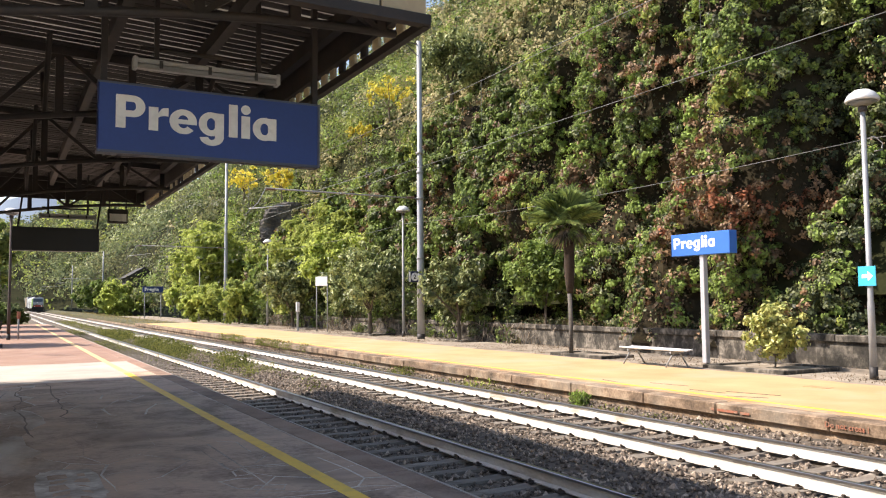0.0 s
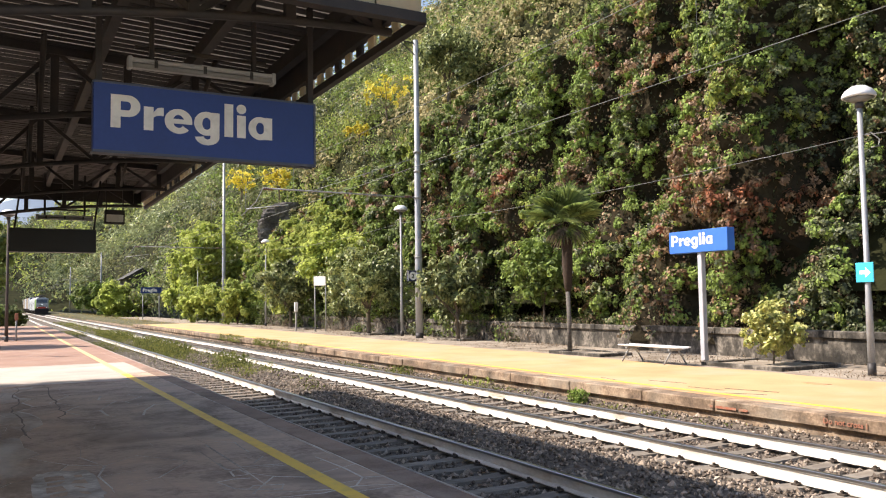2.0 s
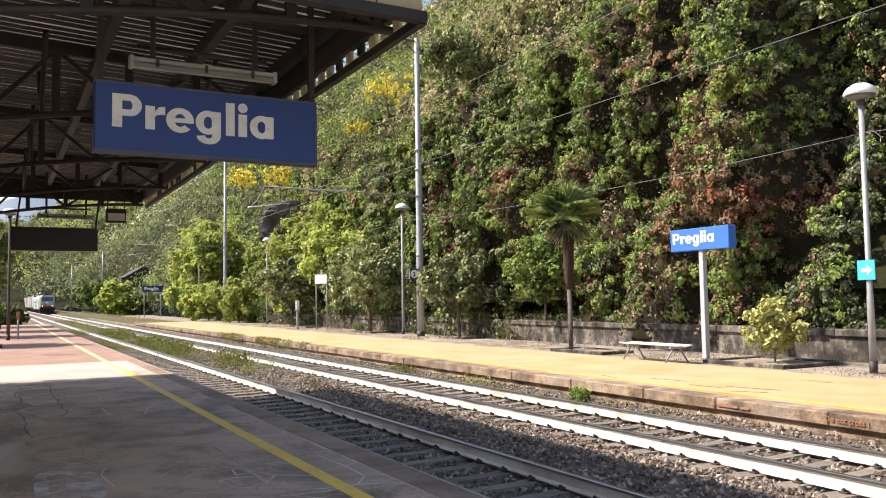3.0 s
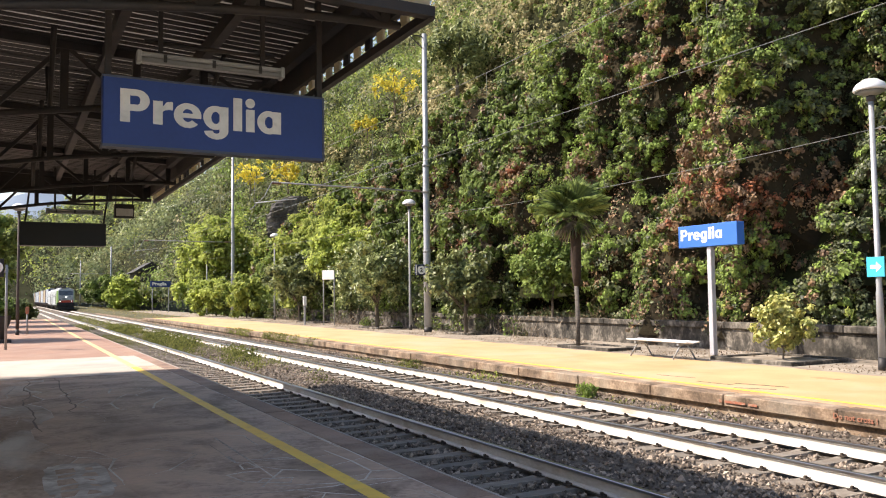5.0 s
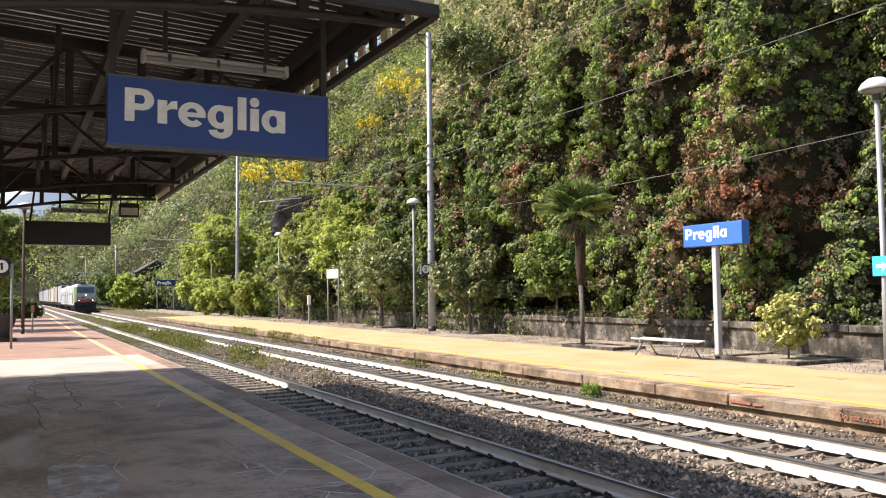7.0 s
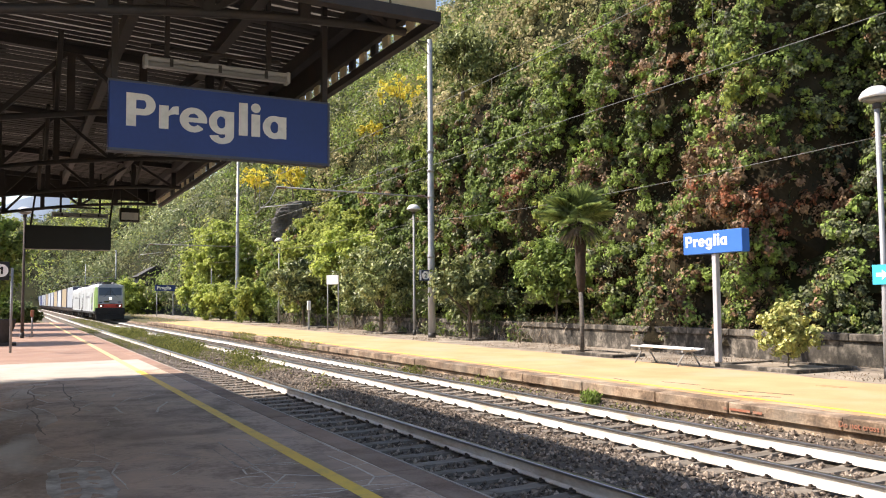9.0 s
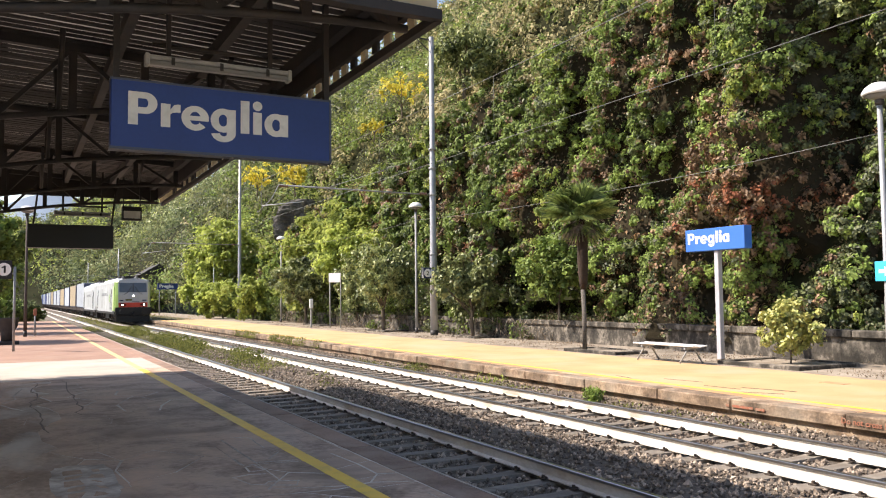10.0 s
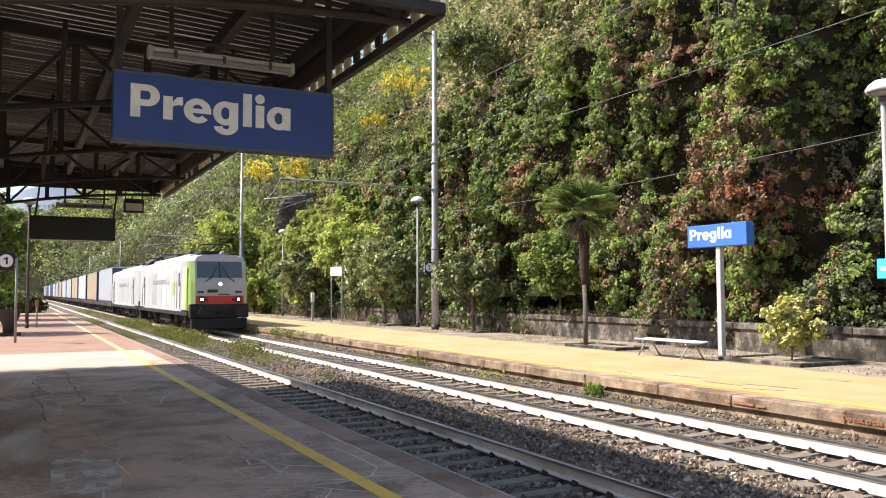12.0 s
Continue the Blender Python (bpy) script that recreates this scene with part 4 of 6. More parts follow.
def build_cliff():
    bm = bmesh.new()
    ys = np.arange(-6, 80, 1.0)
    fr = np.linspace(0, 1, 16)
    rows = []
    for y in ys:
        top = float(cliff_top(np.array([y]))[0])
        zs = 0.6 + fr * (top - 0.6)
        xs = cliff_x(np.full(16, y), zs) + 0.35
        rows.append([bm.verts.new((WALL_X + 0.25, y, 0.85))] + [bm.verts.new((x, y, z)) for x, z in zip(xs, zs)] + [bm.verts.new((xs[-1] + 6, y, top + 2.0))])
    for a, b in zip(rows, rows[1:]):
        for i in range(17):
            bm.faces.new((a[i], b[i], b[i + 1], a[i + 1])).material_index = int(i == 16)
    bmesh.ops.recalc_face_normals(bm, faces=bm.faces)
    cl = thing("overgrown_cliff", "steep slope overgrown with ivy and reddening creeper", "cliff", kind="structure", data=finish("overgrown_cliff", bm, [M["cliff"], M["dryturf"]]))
    # cushions of creeper that overlap like shingles, with dark hollows between them
    lean = (-0.72, 0.12, 0.62)
    for y0, y1, k, r0, r1, subs, per, size in ((8.5, 30, 1480, 0.24, 0.56, 12, 23, 0.074), (30, 52, 720, 0.36, 0.8, 11, 22, 0.118), (52, 82, 480, 0.45, 0.95, 10, 20, 0.17)):
        y = rng.uniform(y0, y1, k)
        if y0 < 10:
            y[:230] = rng.uniform(13.6, 16.8, 230)
        z = 1.0 + rng.random(k) * (cliff_top(y) - 0.4)
        hole = smooth_noise(y, z, 0.9, 0.75, 21)
        keep = ((hole > -0.4) | (z > cliff_top(y) - 2.6) | (rng.random(k) < np.where(y < 18, 0.9, 0.2))) & ((z > 3.0) | (y < 24) | (rng.random(k) < 0.25))
        y, z = y[keep], z[keep]
        k = len(y)
        rad = rng.uniform(r0, r1, k)
        C = np.stack([cliff_x(y, z) + 0.05 - rng.uniform(-0.1, 0.4, k), y, z], 1)
        C[:, 0] = np.where(z < 2.4, np.maximum(C[:, 0], WALL_X + 0.6), C[:, 0])
        P, N = mounds(C, rad, lean, subs, per)
        n = len(P) // per
        sy, sz = P[::per, 1], P[::per, 2]
        own = np.repeat(rng.normal(0, 1, k), subs)
        red = 0.5 * smooth_noise(sy, sz, 0.5, 0.3, 31) + 0.5 * smooth_noise(sy, sz, 1.5, 1.0, 33)
        for cy, cz, wy, wz, a in ((18.8, 5.6, 1.3, 2.2, 1.0), (19.2, 8.4, 1.0, 1.7, 0.8), (15.6, 4.9, 1.5, 1.1, 1.0), (17.2, 4.4, 0.9, 0.7, 0.8), (29.5, 7.2, 1.6, 1.2, 0.9), (23.5, 12.0, 1.0, 1.6, 0.6), (38.5, 8.6, 0.8, 2.0, 1.0), (20.3, 10.2, 0.8, 1.2, 0.7), (47, 8.2, 0.8, 1.2, 0.9), (25.0, 6.9, 0.7, 0.7, 0.8)):
            red = red + a * np.exp(-((sy - cy) / wy) ** 2 - ((sz - cz) / wz) ** 2)
        lime = smooth_noise(sy, sz, 0.6, 0.5, 41) + 0.25 * np.clip((sz - 9) / 3, 0, 1) + np.clip((sy - 46) / 20, 0, 0.9)
        tone = red + 0.2 * own + 0.4 * rng.normal(0, 1, n)
        is_red = tone > 1.55
        is_brown = ~is_red & (tone > 0.68)
        is_lime = ~is_red & ~is_brown & (lime + 0.3 * own + 0.3 * rng.normal(0, 1, n) > 0.95)
        # extra dark ivy below y 16.2 paints the recess's shade into the leaves
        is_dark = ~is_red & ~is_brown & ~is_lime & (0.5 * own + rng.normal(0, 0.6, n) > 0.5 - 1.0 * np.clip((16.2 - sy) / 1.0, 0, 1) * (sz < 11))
        rest = ~is_red & ~is_brown & ~is_lime & ~is_dark
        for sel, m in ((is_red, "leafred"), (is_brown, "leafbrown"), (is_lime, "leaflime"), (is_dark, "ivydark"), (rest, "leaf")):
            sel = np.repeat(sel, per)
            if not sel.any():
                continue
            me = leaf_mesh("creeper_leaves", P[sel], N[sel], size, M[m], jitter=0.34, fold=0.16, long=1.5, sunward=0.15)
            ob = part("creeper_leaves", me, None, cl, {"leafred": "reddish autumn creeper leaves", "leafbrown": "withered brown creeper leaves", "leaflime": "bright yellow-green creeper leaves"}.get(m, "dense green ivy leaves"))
            ob["kind"] = "stuff"
    g = np.random.default_rng(97)
    k = 520
    y = g.uniform(27, 92, k)
    C = np.stack([g.uniform(17.7, 19.3, k), y, 0.4 + 1.9 * g.random(k) ** 1.3], 1)
    h = g.random(k)
    for sel, m in ((h < 0.6, "ivydark"), (h >= 0.6, "leaf")):
        P, N = blobs(C[sel], g.uniform(0.25, 0.5, int(sel.sum())), 46, 0.9, 0.5)
        ob = part("wall_undergrowth", leaf_mesh("wall_undergrowth", P, N, 0.1, M[m], jitter=0.5, long=1.6), None, cl, "dark undergrowth hanging over the wall")
        ob["kind"] = "stuff"
    # low growth on the ledge behind the wall
    k = 600
    y = 8 + 50 * rng.random(k)
    C = np.stack([WALL_X + 0.45 + rng.random(k) * (1.0 + 1.6 * np.clip((y - 23) / 4, 0, 1)), y, 0.95 + rng.uniform(0, 0.25, k)], 1)
    P, N = blobs(C, rng.uniform(0.12, 0.32, k), 44, 0.8, 0.6)
    ob = part("creeper_leaves", leaf_mesh("creeper_leaves", P, N, 0.08, M["ivydark"], jitter=0.5), None, cl)
    ob["kind"] = "stuff"
    # scrub along the brow and over the ground above it
    k = 2050
    y = 10 + 62 * rng.random(k)
    u = rng.random(k)
    top = cliff_top(y)
    C = np.stack([cliff_x(y, top) + 0.35 + 7.5 * u, y, top + 2.2 * u + rng.uniform(-0.1, 0.4, k)], 1)
    rad = rng.uniform(0.35, 0.85, k)
    h = rng.random(k)
    for sel, m in ((h < 0.5, "drybrush"), ((h >= 0.5) & (h < 0.85), "leafolive"), (h >= 0.85, "leaf")):
        P, N = mounds(C[sel], rad[sel], (-0.4, 0.1, 0.5), 6, 8, 0.6)
        ob = part("brow_scrub", leaf_mesh("brow_scrub", P, N, 0.11, M[m], jitter=0.6, long=1.9, sunward=0.3), None, cl, "dry olive scrub along the brow")
        ob["kind"] = "stuff"
    # thin flat growth in the hollows
    k = 66000
    y = 7 + 68 * rng.random(k) ** 1.7
    z = 0.7 + rng.random(k) * cliff_top(y)
    P = np.stack([cliff_x(y, z) + rng.uniform(-0.05, 0.3, k), y, z], 1)
    N = np.tile(np.array([-1.0, 0.1, 0.3]), (k, 1))
    h = rng.random(k) + 0.25 * smooth_noise(y, z, 0.7, 0.5, 47)
    for sel, m in ((h < 0.5, "ivydark"), ((h >= 0.5) & (h < 0.8), "deadleaf"), (h >= 0.8, "leafbrown")):
        ob = part("creeper_leaves", leaf_mesh("creeper_leaves", P[sel], N[sel], 0.075 * (1 + 0.012 * P[sel][:, 1]), M[m], jitter=0.8, sunward=0.1), None, cl)
        ob["kind"] = "stuff"


def terrain(x, y):
    """The wooded mountainside behind and above the cliff, closing the valley far ahead."""
    side = np.maximum(x - 22, 0)
    h = 11 + 1.05 * side + 5 * smooth_noise(x, y, 0.03, 0.03, 51)
    h = h * np.clip((x - 18) / 12, 0, 1)
    near = np.interp(y, [0, 45, 80, 140, 250], [1.0, 1.0, 0.92, 0.8, 0.7])
    h = h * near
    end = np.clip((y - 300) / 330, 0, 1) * 58 * (1 + 0.16 * smooth_noise(x, y, 0.012, 0.01, 55)) * (1 + 0.4 * np.clip((x - 12) / 45, 0, 1))
    left = np.clip((-x - 16) / 60, 0, 1) * 26 * np.clip((y - 30) / 60, 0, 1)
    return np.maximum(np.maximum(h, end), left) - 0.45


def build_hill():
    bm = bmesh.new()
    xs = np.concatenate([np.arange(-300, -20, 20), np.arange(-20, 60, 5), np.arange(60, 420, 20)]).astype(float)
    ys = np.concatenate([np.arange(-20, 120, 8), np.arange(120, 780, 20)]).astype(float)
    X, Y = np.meshgrid(xs, ys)
    H = terrain(X.ravel(), Y.ravel()).reshape(X.shape)
    vs = [[bm.verts.new((X[j, i], Y[j, i], H[j, i])) for i in range(len(xs))] for j in range(len(ys))]
    for j in range(len(ys) - 1):
        for i in range(len(xs) - 1):
            if X[j, i] < 19 and X[j, i] > -16 and Y[j, i] < 280:
                continue
            if -18 < X[j, i] < 19 and Y[j, i] < 285:
                continue
            bm.faces.new((vs[j][i], vs[j][i + 1], vs[j + 1][i + 1], vs[j + 1][i]))
    for v in [v for v in bm.verts if not v.link_faces]:
        bm.verts.remove(v)
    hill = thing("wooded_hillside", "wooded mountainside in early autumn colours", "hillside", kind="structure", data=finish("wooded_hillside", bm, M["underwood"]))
    # crowns of scrub and trees over the slope
    g = np.random.default_rng(61)
    for n, xr, yr, rr, subs, per, size, mats in (
            (950, (24, 37), (26, 56), (0.5, 1.1), 8, 9, 0.16, ("drybrush", "leafolive", "leaf", "drybrush")),
            (1150, (24, 56), (26, 88), (0.5, 1.2), 6, 8, 0.21, ("drybrush", "leafolive", "leaf", "drybrush")),
            (720, (28, 105), (30, 160), (1.2, 2.6), 8, 7, 0.38, ("leafolive", "drybrush", "leafdark", "leaf")),
            (620, (23, 41), (62, 106), (0.8, 2.2), 12, 9, 0.2, ("leafolive", "leaf", "ivydark", "leaflime")),
            (320, (19.3, 21.7), (27, 87), (0.3, 0.7), 6, 8, 0.12, ("ivydark", "leaf", "ivydark", "leaf")),
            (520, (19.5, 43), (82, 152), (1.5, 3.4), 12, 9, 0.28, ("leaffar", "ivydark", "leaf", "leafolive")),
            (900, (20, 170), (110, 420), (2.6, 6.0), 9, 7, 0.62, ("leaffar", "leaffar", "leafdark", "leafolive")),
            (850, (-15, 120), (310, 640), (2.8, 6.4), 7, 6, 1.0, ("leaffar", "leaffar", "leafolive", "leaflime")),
            (240, (-60, -17), (60, 300), (2.0, 4.0), 8, 7, 0.5, ("leaffar", "leaf", "leaffar", "leafdark"))):
        x, y, r = g.uniform(*xr, n), g.uniform(*yr, n), g.uniform(*rr, n)
        z = terrain(x, y) + r * g.uniform(0.1, 0.9, n)
        pick = g.integers(0, 4, n)
        for c in range(4):
            q = pick == c
            P, N = mounds(np.stack([x[q], y[q], z[q]], 1), r[q], (-0.3, -0.1, 0.75), subs, per, 0.42, (1, 1, 1.15))
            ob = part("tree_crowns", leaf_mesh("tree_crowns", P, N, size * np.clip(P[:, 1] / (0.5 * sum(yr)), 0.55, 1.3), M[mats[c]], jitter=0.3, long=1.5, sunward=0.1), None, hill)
            ob["kind"] = "stuff"


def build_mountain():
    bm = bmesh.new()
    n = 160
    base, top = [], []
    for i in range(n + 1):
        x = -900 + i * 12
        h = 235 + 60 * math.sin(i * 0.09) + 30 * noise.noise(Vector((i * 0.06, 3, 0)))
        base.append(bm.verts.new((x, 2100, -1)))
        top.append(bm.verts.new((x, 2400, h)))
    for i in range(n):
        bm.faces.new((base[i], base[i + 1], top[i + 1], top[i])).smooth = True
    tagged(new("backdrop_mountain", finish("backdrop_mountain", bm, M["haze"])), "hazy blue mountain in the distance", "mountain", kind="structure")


def limb_path(a, b, sag, n=5):
    a, b = Vector(a), Vector(b)
    return [a.lerp(b, i / n) + Vector((noise.noise(a + Vector((i, 0, 0))), noise.noise(b + Vector((0, i, 0))), 0)) * sag * (0 if i in (0,) else 1) for i in range(n + 1)]


def build_tree(name, label, x, y, z, trunk_h, rx, rz, cz, leafmat, size=0.13, clumps=34, per=150, trunk_r=0.09, seed=1, category="tree", ry=None):
    """Tapered trunk, limbs and a crown of many leaf clumps."""
    g = np.random.default_rng(seed)
    t = thing(name, label, category, pose(x, y, z))
    ry = ry or rx
    part("trunk", rods(limb_path((0, 0, -0.05), (g.uniform(-0.1, 0.1), g.uniform(-0.1, 0.1), trunk_h), 0.04), trunk_r, 9, trunk_r * 0.7), M["bark"], t)
    C, Rr = [], []
    clumps, per = int(clumps * 2.4), int(per / 2.6)
    lump = g.uniform(0.75, 1.2, 12)
    for i in range(clumps):
        d = g.normal(0, 1, 3)
        d /= np.linalg.norm(d)
        f = g.uniform(0.3, 1.0) * lump[int((math.atan2(d[1], d[0]) + math.pi) * 2) % 12]
        C.append((d[0] * rx * f, d[1] * ry * f, cz + d[2] * rz * f))
        Rr.append(g.uniform(0.09, 0.25) * min(rx, rz))
    for i in range(6):
        part("limb", rods(limb_path((0, 0, trunk_h * g.uniform(0.75, 1.0)), Vector(C[i]), 0.06), trunk_r * 0.5, 6, 0.015), M["bark"], t)
    P, N = blobs(C, Rr, per, 0.9, 0.45, True)
    ok = P[:, 2] > 0.05
    N = N + np.array([0, 0, 0.35])
    part("crown", leaf_mesh("crown", P[ok], N[ok], size, M[leafmat], jitter=0.6, long=1.7), None, t)
    return t


def build_palm():
    t = thing("palm_tree", "fan palm with a fibrous trunk and drooping dead fronds", "palm tree", pose(15.8, 20.4, P2 - 0.02))
    part("lower_trunk", rods([(0, 0, -0.05), (0.02, 0.0, 1.0), (0.0, 0.02, 2.05)], 0.075, 10, 0.075), M["greybark"], t, "bare slim lower trunk")
    bm = lathe([(0.085, 1.95), (0.13, 2.2), (0.16, 2.8), (0.165, 3.4), (0.14, 4.0), (0.07, 4.25)], 14)
    for v in bm.verts:
        v.co += Vector((noise.noise(v.co * 9), noise.noise(v.co * 9 + Vector((5, 0, 0))), 0)) * 0.04
    part("fibre_trunk", bm, M["palmfibre"], t, "shaggy brown fibre on the upper trunk")
    g = random.Random(8)

    def frond(elev, az, L, blades, material, r):
        bm = bmesh.new()
        d = Vector((math.cos(az) * math.cos(elev), math.sin(az) * math.cos(elev), math.sin(elev)))
        side = Vector((-math.sin(az), math.cos(az), 0))
        up = side.cross(d) * -1
        o = Vector((0, 0, 4.2))
        hub = o + d * L * 0.55 + Vector((0, 0, -0.12 * L * L * 0.3))
        rod(bm, o, hub, 0.014, 0.008, 5)
        for i in range(blades):
            a = (i / (blades - 1) - 0.5) * radians(250)
            bl = r * (0.72 + 0.28 * math.cos(a)) * g.uniform(0.9, 1.05)
            dd = d * math.cos(a) + side * math.sin(a)
            w = (side * math.cos(a) - d * math.sin(a)) * 0.03
            mid = hub + dd * bl * 0.62 + up * 0.03
            tip = hub + dd * bl + Vector((0, 0, -0.2 * bl))
            v = [bm.verts.new(p) for p in (hub, mid + w, tip, mid - w)]
            bm.faces.new((v[0], v[1], v[2]))
            bm.faces.new((v[0], v[2], v[3]))
        part("frond", bm, material, t)
    for i in range(26):
        frond(radians(g.uniform(0, 85)), i * 2.4 + g.uniform(-0.2, 0.2), g.uniform(0.85, 1.2), 30, M["palmleaf"], g.uniform(0.7, 0.95))
    for i in range(14):
        frond(radians(g.uniform(-65, -25)), i * 2.4 + 0.5, g.uniform(0.6, 0.9), 20, M["palmleaf"] if i % 3 else M["twig"], g.uniform(0.5, 0.66))


def build_grass(name, label, xs, ys, n, z, h, material, seed, cat="grass", long=2.2, leafs=None):
    """Tufts of blades and small leaves."""
    g = np.random.default_rng(seed)
    x, y = g.uniform(*xs, n), g.uniform(*ys, n)
    dens = smooth_noise(x, y, 1.3, 0.9, seed)
    ok = dens > g.uniform(-0.5, 1.0, n)
    x, y = x[ok], y[ok]
    k = len(x)
    P = np.stack([x, y, z + g.uniform(0.02, 1, k) ** 1.5 * h], 1)
    N = np.stack([g.normal(0, 1, k), g.normal(0, 1, k), g.uniform(0, 1, k)], 1)
    ob = tagged(new(name, leaf_mesh(name, P, N, leafs or 0.016 + h * 0.06, M[material], jitter=0.3, droop=-0.8, long=long)), label, cat, kind="stuff")
    return ob


def build_rock():
    bm = bmesh.new()
    n = 44
    vs = [[None] * (n + 1) for _ in range(n + 1)]
    for j in range(n + 1):
        for i in range(n + 1):
            u, v = i / n - 0.5, j / n - 0.5
            p = Vector((0, u * 1.4, v * 5.2))
            bulge = 0.7 * math.cos(math.pi * u) * math.cos(math.pi * v)
            p.x = 1.6 * (abs(2 * u) ** 4 + abs(2 * v) ** 4) - bulge - 1.1 * noise.noise(p * 0.6) - 0.6 * noise.noise(p * 1.7) - 0.25 * noise.noise(p * 4.5)
            vs[j][i] = bm.verts.new(p)
    for j in range(n):
        for i in range(n):
            bm.faces.new((vs[j][i], vs[j][i + 1], vs[j + 1][i + 1], vs[j + 1][i]))
    tagged(new("rock_outcrop", finish("rock_outcrop", bm, M["rock"])), "bare grey rock outcrop among the shrubs", "rock").matrix_basis = pose(21.2, 71.5, 8.6)


def build_greenery():
    T = build_tree
    T("evergreen_tree", "round evergreen tree with glossy leaves on the platform", 17.2, 39.3, P2 - 0.02, 1.5, 2.1, 1.65, 2.95, "leafdark", 0.115, 60, 240, 0.13, 1)
    T("small_tree", "leafy young tree with drooping branches on the platform", 17.5, 30.4, P2 - 0.02, 1.2, 1.65, 1.3, 2.3, "leafdark", 0.14, 40, 170, 0.1, 2)
    T("small_tree", "feathery green sapling against the ivy slope", 18.6, 25.6, 0.6, 1.4, 1.5, 1.3, 2.4, "leaf", 0.13, 30, 150, 0.06, 21)
    T("evergreen_tree", "dense evergreen shrub tree beside the platform lamps", 17.3, 52.5, P2 - 0.02, 1.3, 2.4, 1.75, 2.9, "leafdark", 0.13, 56, 230, 0.12, 3)
    T("evergreen_tree", "evergreen shrub against the platform wall", 18.4, 46.0, P2 - 0.02, 1.3, 1.8, 1.6, 2.5, "leafdark", 0.13, 44, 200, 0.1, 22)
    T("lime_shrub", "tall yellow-green shrub above the platform wall", 21.6, 58.0, 0.3, 2.0, 3.7, 2.9, 5.4, "leaflime", 0.18, 90, 280, 0.12, 4, "shrub")
    T("lime_shrub", "yellow-green bushes below the rock", 19.6, 50.0, 0.3, 2.0, 2.9, 2.2, 4.4, "leaflime", 0.17, 60, 220, 0.12, 24, "shrub")
    T("lime_shrub", "broad fresh green tree leaning over the wall", 20.0, 84.0, 0.3, 3.0, 4.6, 3.9, 6.0, "leaflime", 0.24, 80, 280, 0.15, 5, "shrub")
    T("green_shrub", "low yellow-green shrub beside the track mast", 17.2, 66.0, P2 - 0.02, 0.5, 2.3, 1.9, 1.9, "leaflime", 0.18, 40, 180, 0.07, 6, "shrub")
    T("green_shrub", "bright yellow-green shrub between the platform lamps", 18.6, 57.0, P2 - 0.02, 0.8, 2.2, 2.2, 2.7, "leaflime", 0.17, 44, 170, 0.07, 41, "shrub")
    T("lime_shrub", "yellowing shrub high on the slope above the evergreens", 20.6, 53.0, 3.4, 1.0, 2.3, 1.9, 3.4, "leaflime", 0.17, 44, 160, 0.07, 42, "shrub")
    T("green_shrub", "yellow-green bush at the end of the platform", 17.0, 76.0, P2 - 0.02, 0.5, 2.6, 1.8, 2.0, "leaflime", 0.21, 46, 200, 0.07, 25, "shrub")
    T("green_shrub", "fresh green tree at the end of the platform", 20.5, 96.0, 0.0, 2.0, 4.0, 2.6, 3.4, "leaflime", 0.29, 60, 220, 0.16, 7, "shrub")
    T("green_shrub", "rounded green shrub beside the distant track", 17.0, 134.0, -0.2, 1.0, 5.0, 2.8, 3.0, "leaflime", 0.37, 56, 200, 0.15, 8, "shrub")
    T("green_shrub", "rounded green shrub beside the distant track", 17.5, 162.0, -0.2, 1.0, 5.4, 3.4, 3.6, "leaf", 0.34, 56, 200, 0.15, 9, "shrub")
    T("yellow_tree", "autumn tree with bright yellow leaves on the slope", 21.2, 80.0, 12.4, 1.0, 1.9, 1.5, 2.0, "leafyellow", 0.17, 26, 26, 0.08, 10, "tree")
    T("yellow_tree", "autumn tree with bright yellow leaves on the slope", 21.4, 68.0, 11.0, 1.0, 1.7, 1.3, 1.9, "leafyellow", 0.16, 26, 34, 0.08, 11, "tree")
    T("yellow_tree", "autumn tree with bright yellow leaves on the slope", 22.0, 47.0, 13.8, 0.8, 1.9, 1.2, 1.9, "leafyellow", 0.15, 20, 26, 0.06, 12, "tree")
    T("yellow_tree", "small autumn sapling with yellow leaves on the slope", 21.5, 50.5, 12.8, 0.6, 1.3, 0.5, 0.9, "leafyellow", 0.14, 14, 40, 0.05, 26, "tree")
    T("dark_tree", "dark green tree on the skyline", 25.5, 45.0, 14.6, 1.5, 2.9, 2.1, 3.4, "leafdark", 0.13, 70, 200, 0.15, 27, "tree")
    T("variegated_bush", "variegated cream and green bush in a kerbed bed", 16.6, 13.4, P2 + 0.02, 0.3, 0.72, 0.66, 0.84, "leafcream", 0.075, 54, 130, 0.025, 13, "bush")
    T("overhanging_tree", "pale-leaved tree leaning out from the top of the slope", 22.4, 15.4, 9.6, 0.6, 1.7, 1.2, 1.4, "leafdark", 0.11, 36, 150, 0.08, 28)
    build_palm()
    build_rock()
    # row that shades the paving; the tree at y 38.5 is added unseen
    for x, y, h, r, s in ((-2.3, 57, 5.0, 2.5, 14), (-1.9, 47.5, 4.6, 2.0, 31), (-2.5, 68, 5.2, 2.8, 32), (-3.1, 38.5, 4.8, 1.9, 33), (-2.4, 82, 4.6, 2.8, 34)):
        T("dark_tree", "dark leafy tree beside the near platform", x, y, P1 - 0.5, 2.0, r, h * 0.6, h, "leaf", 0.22, 60, 115, 0.14, s)
    T("green_shrub", "green shrub on the verge past the near platform", -1.6, 90.0, -0.4, 0.6, 2.4, 1.7, 1.8, "leaf", 0.2, 34, 130, 0.07, 43, "shrub")
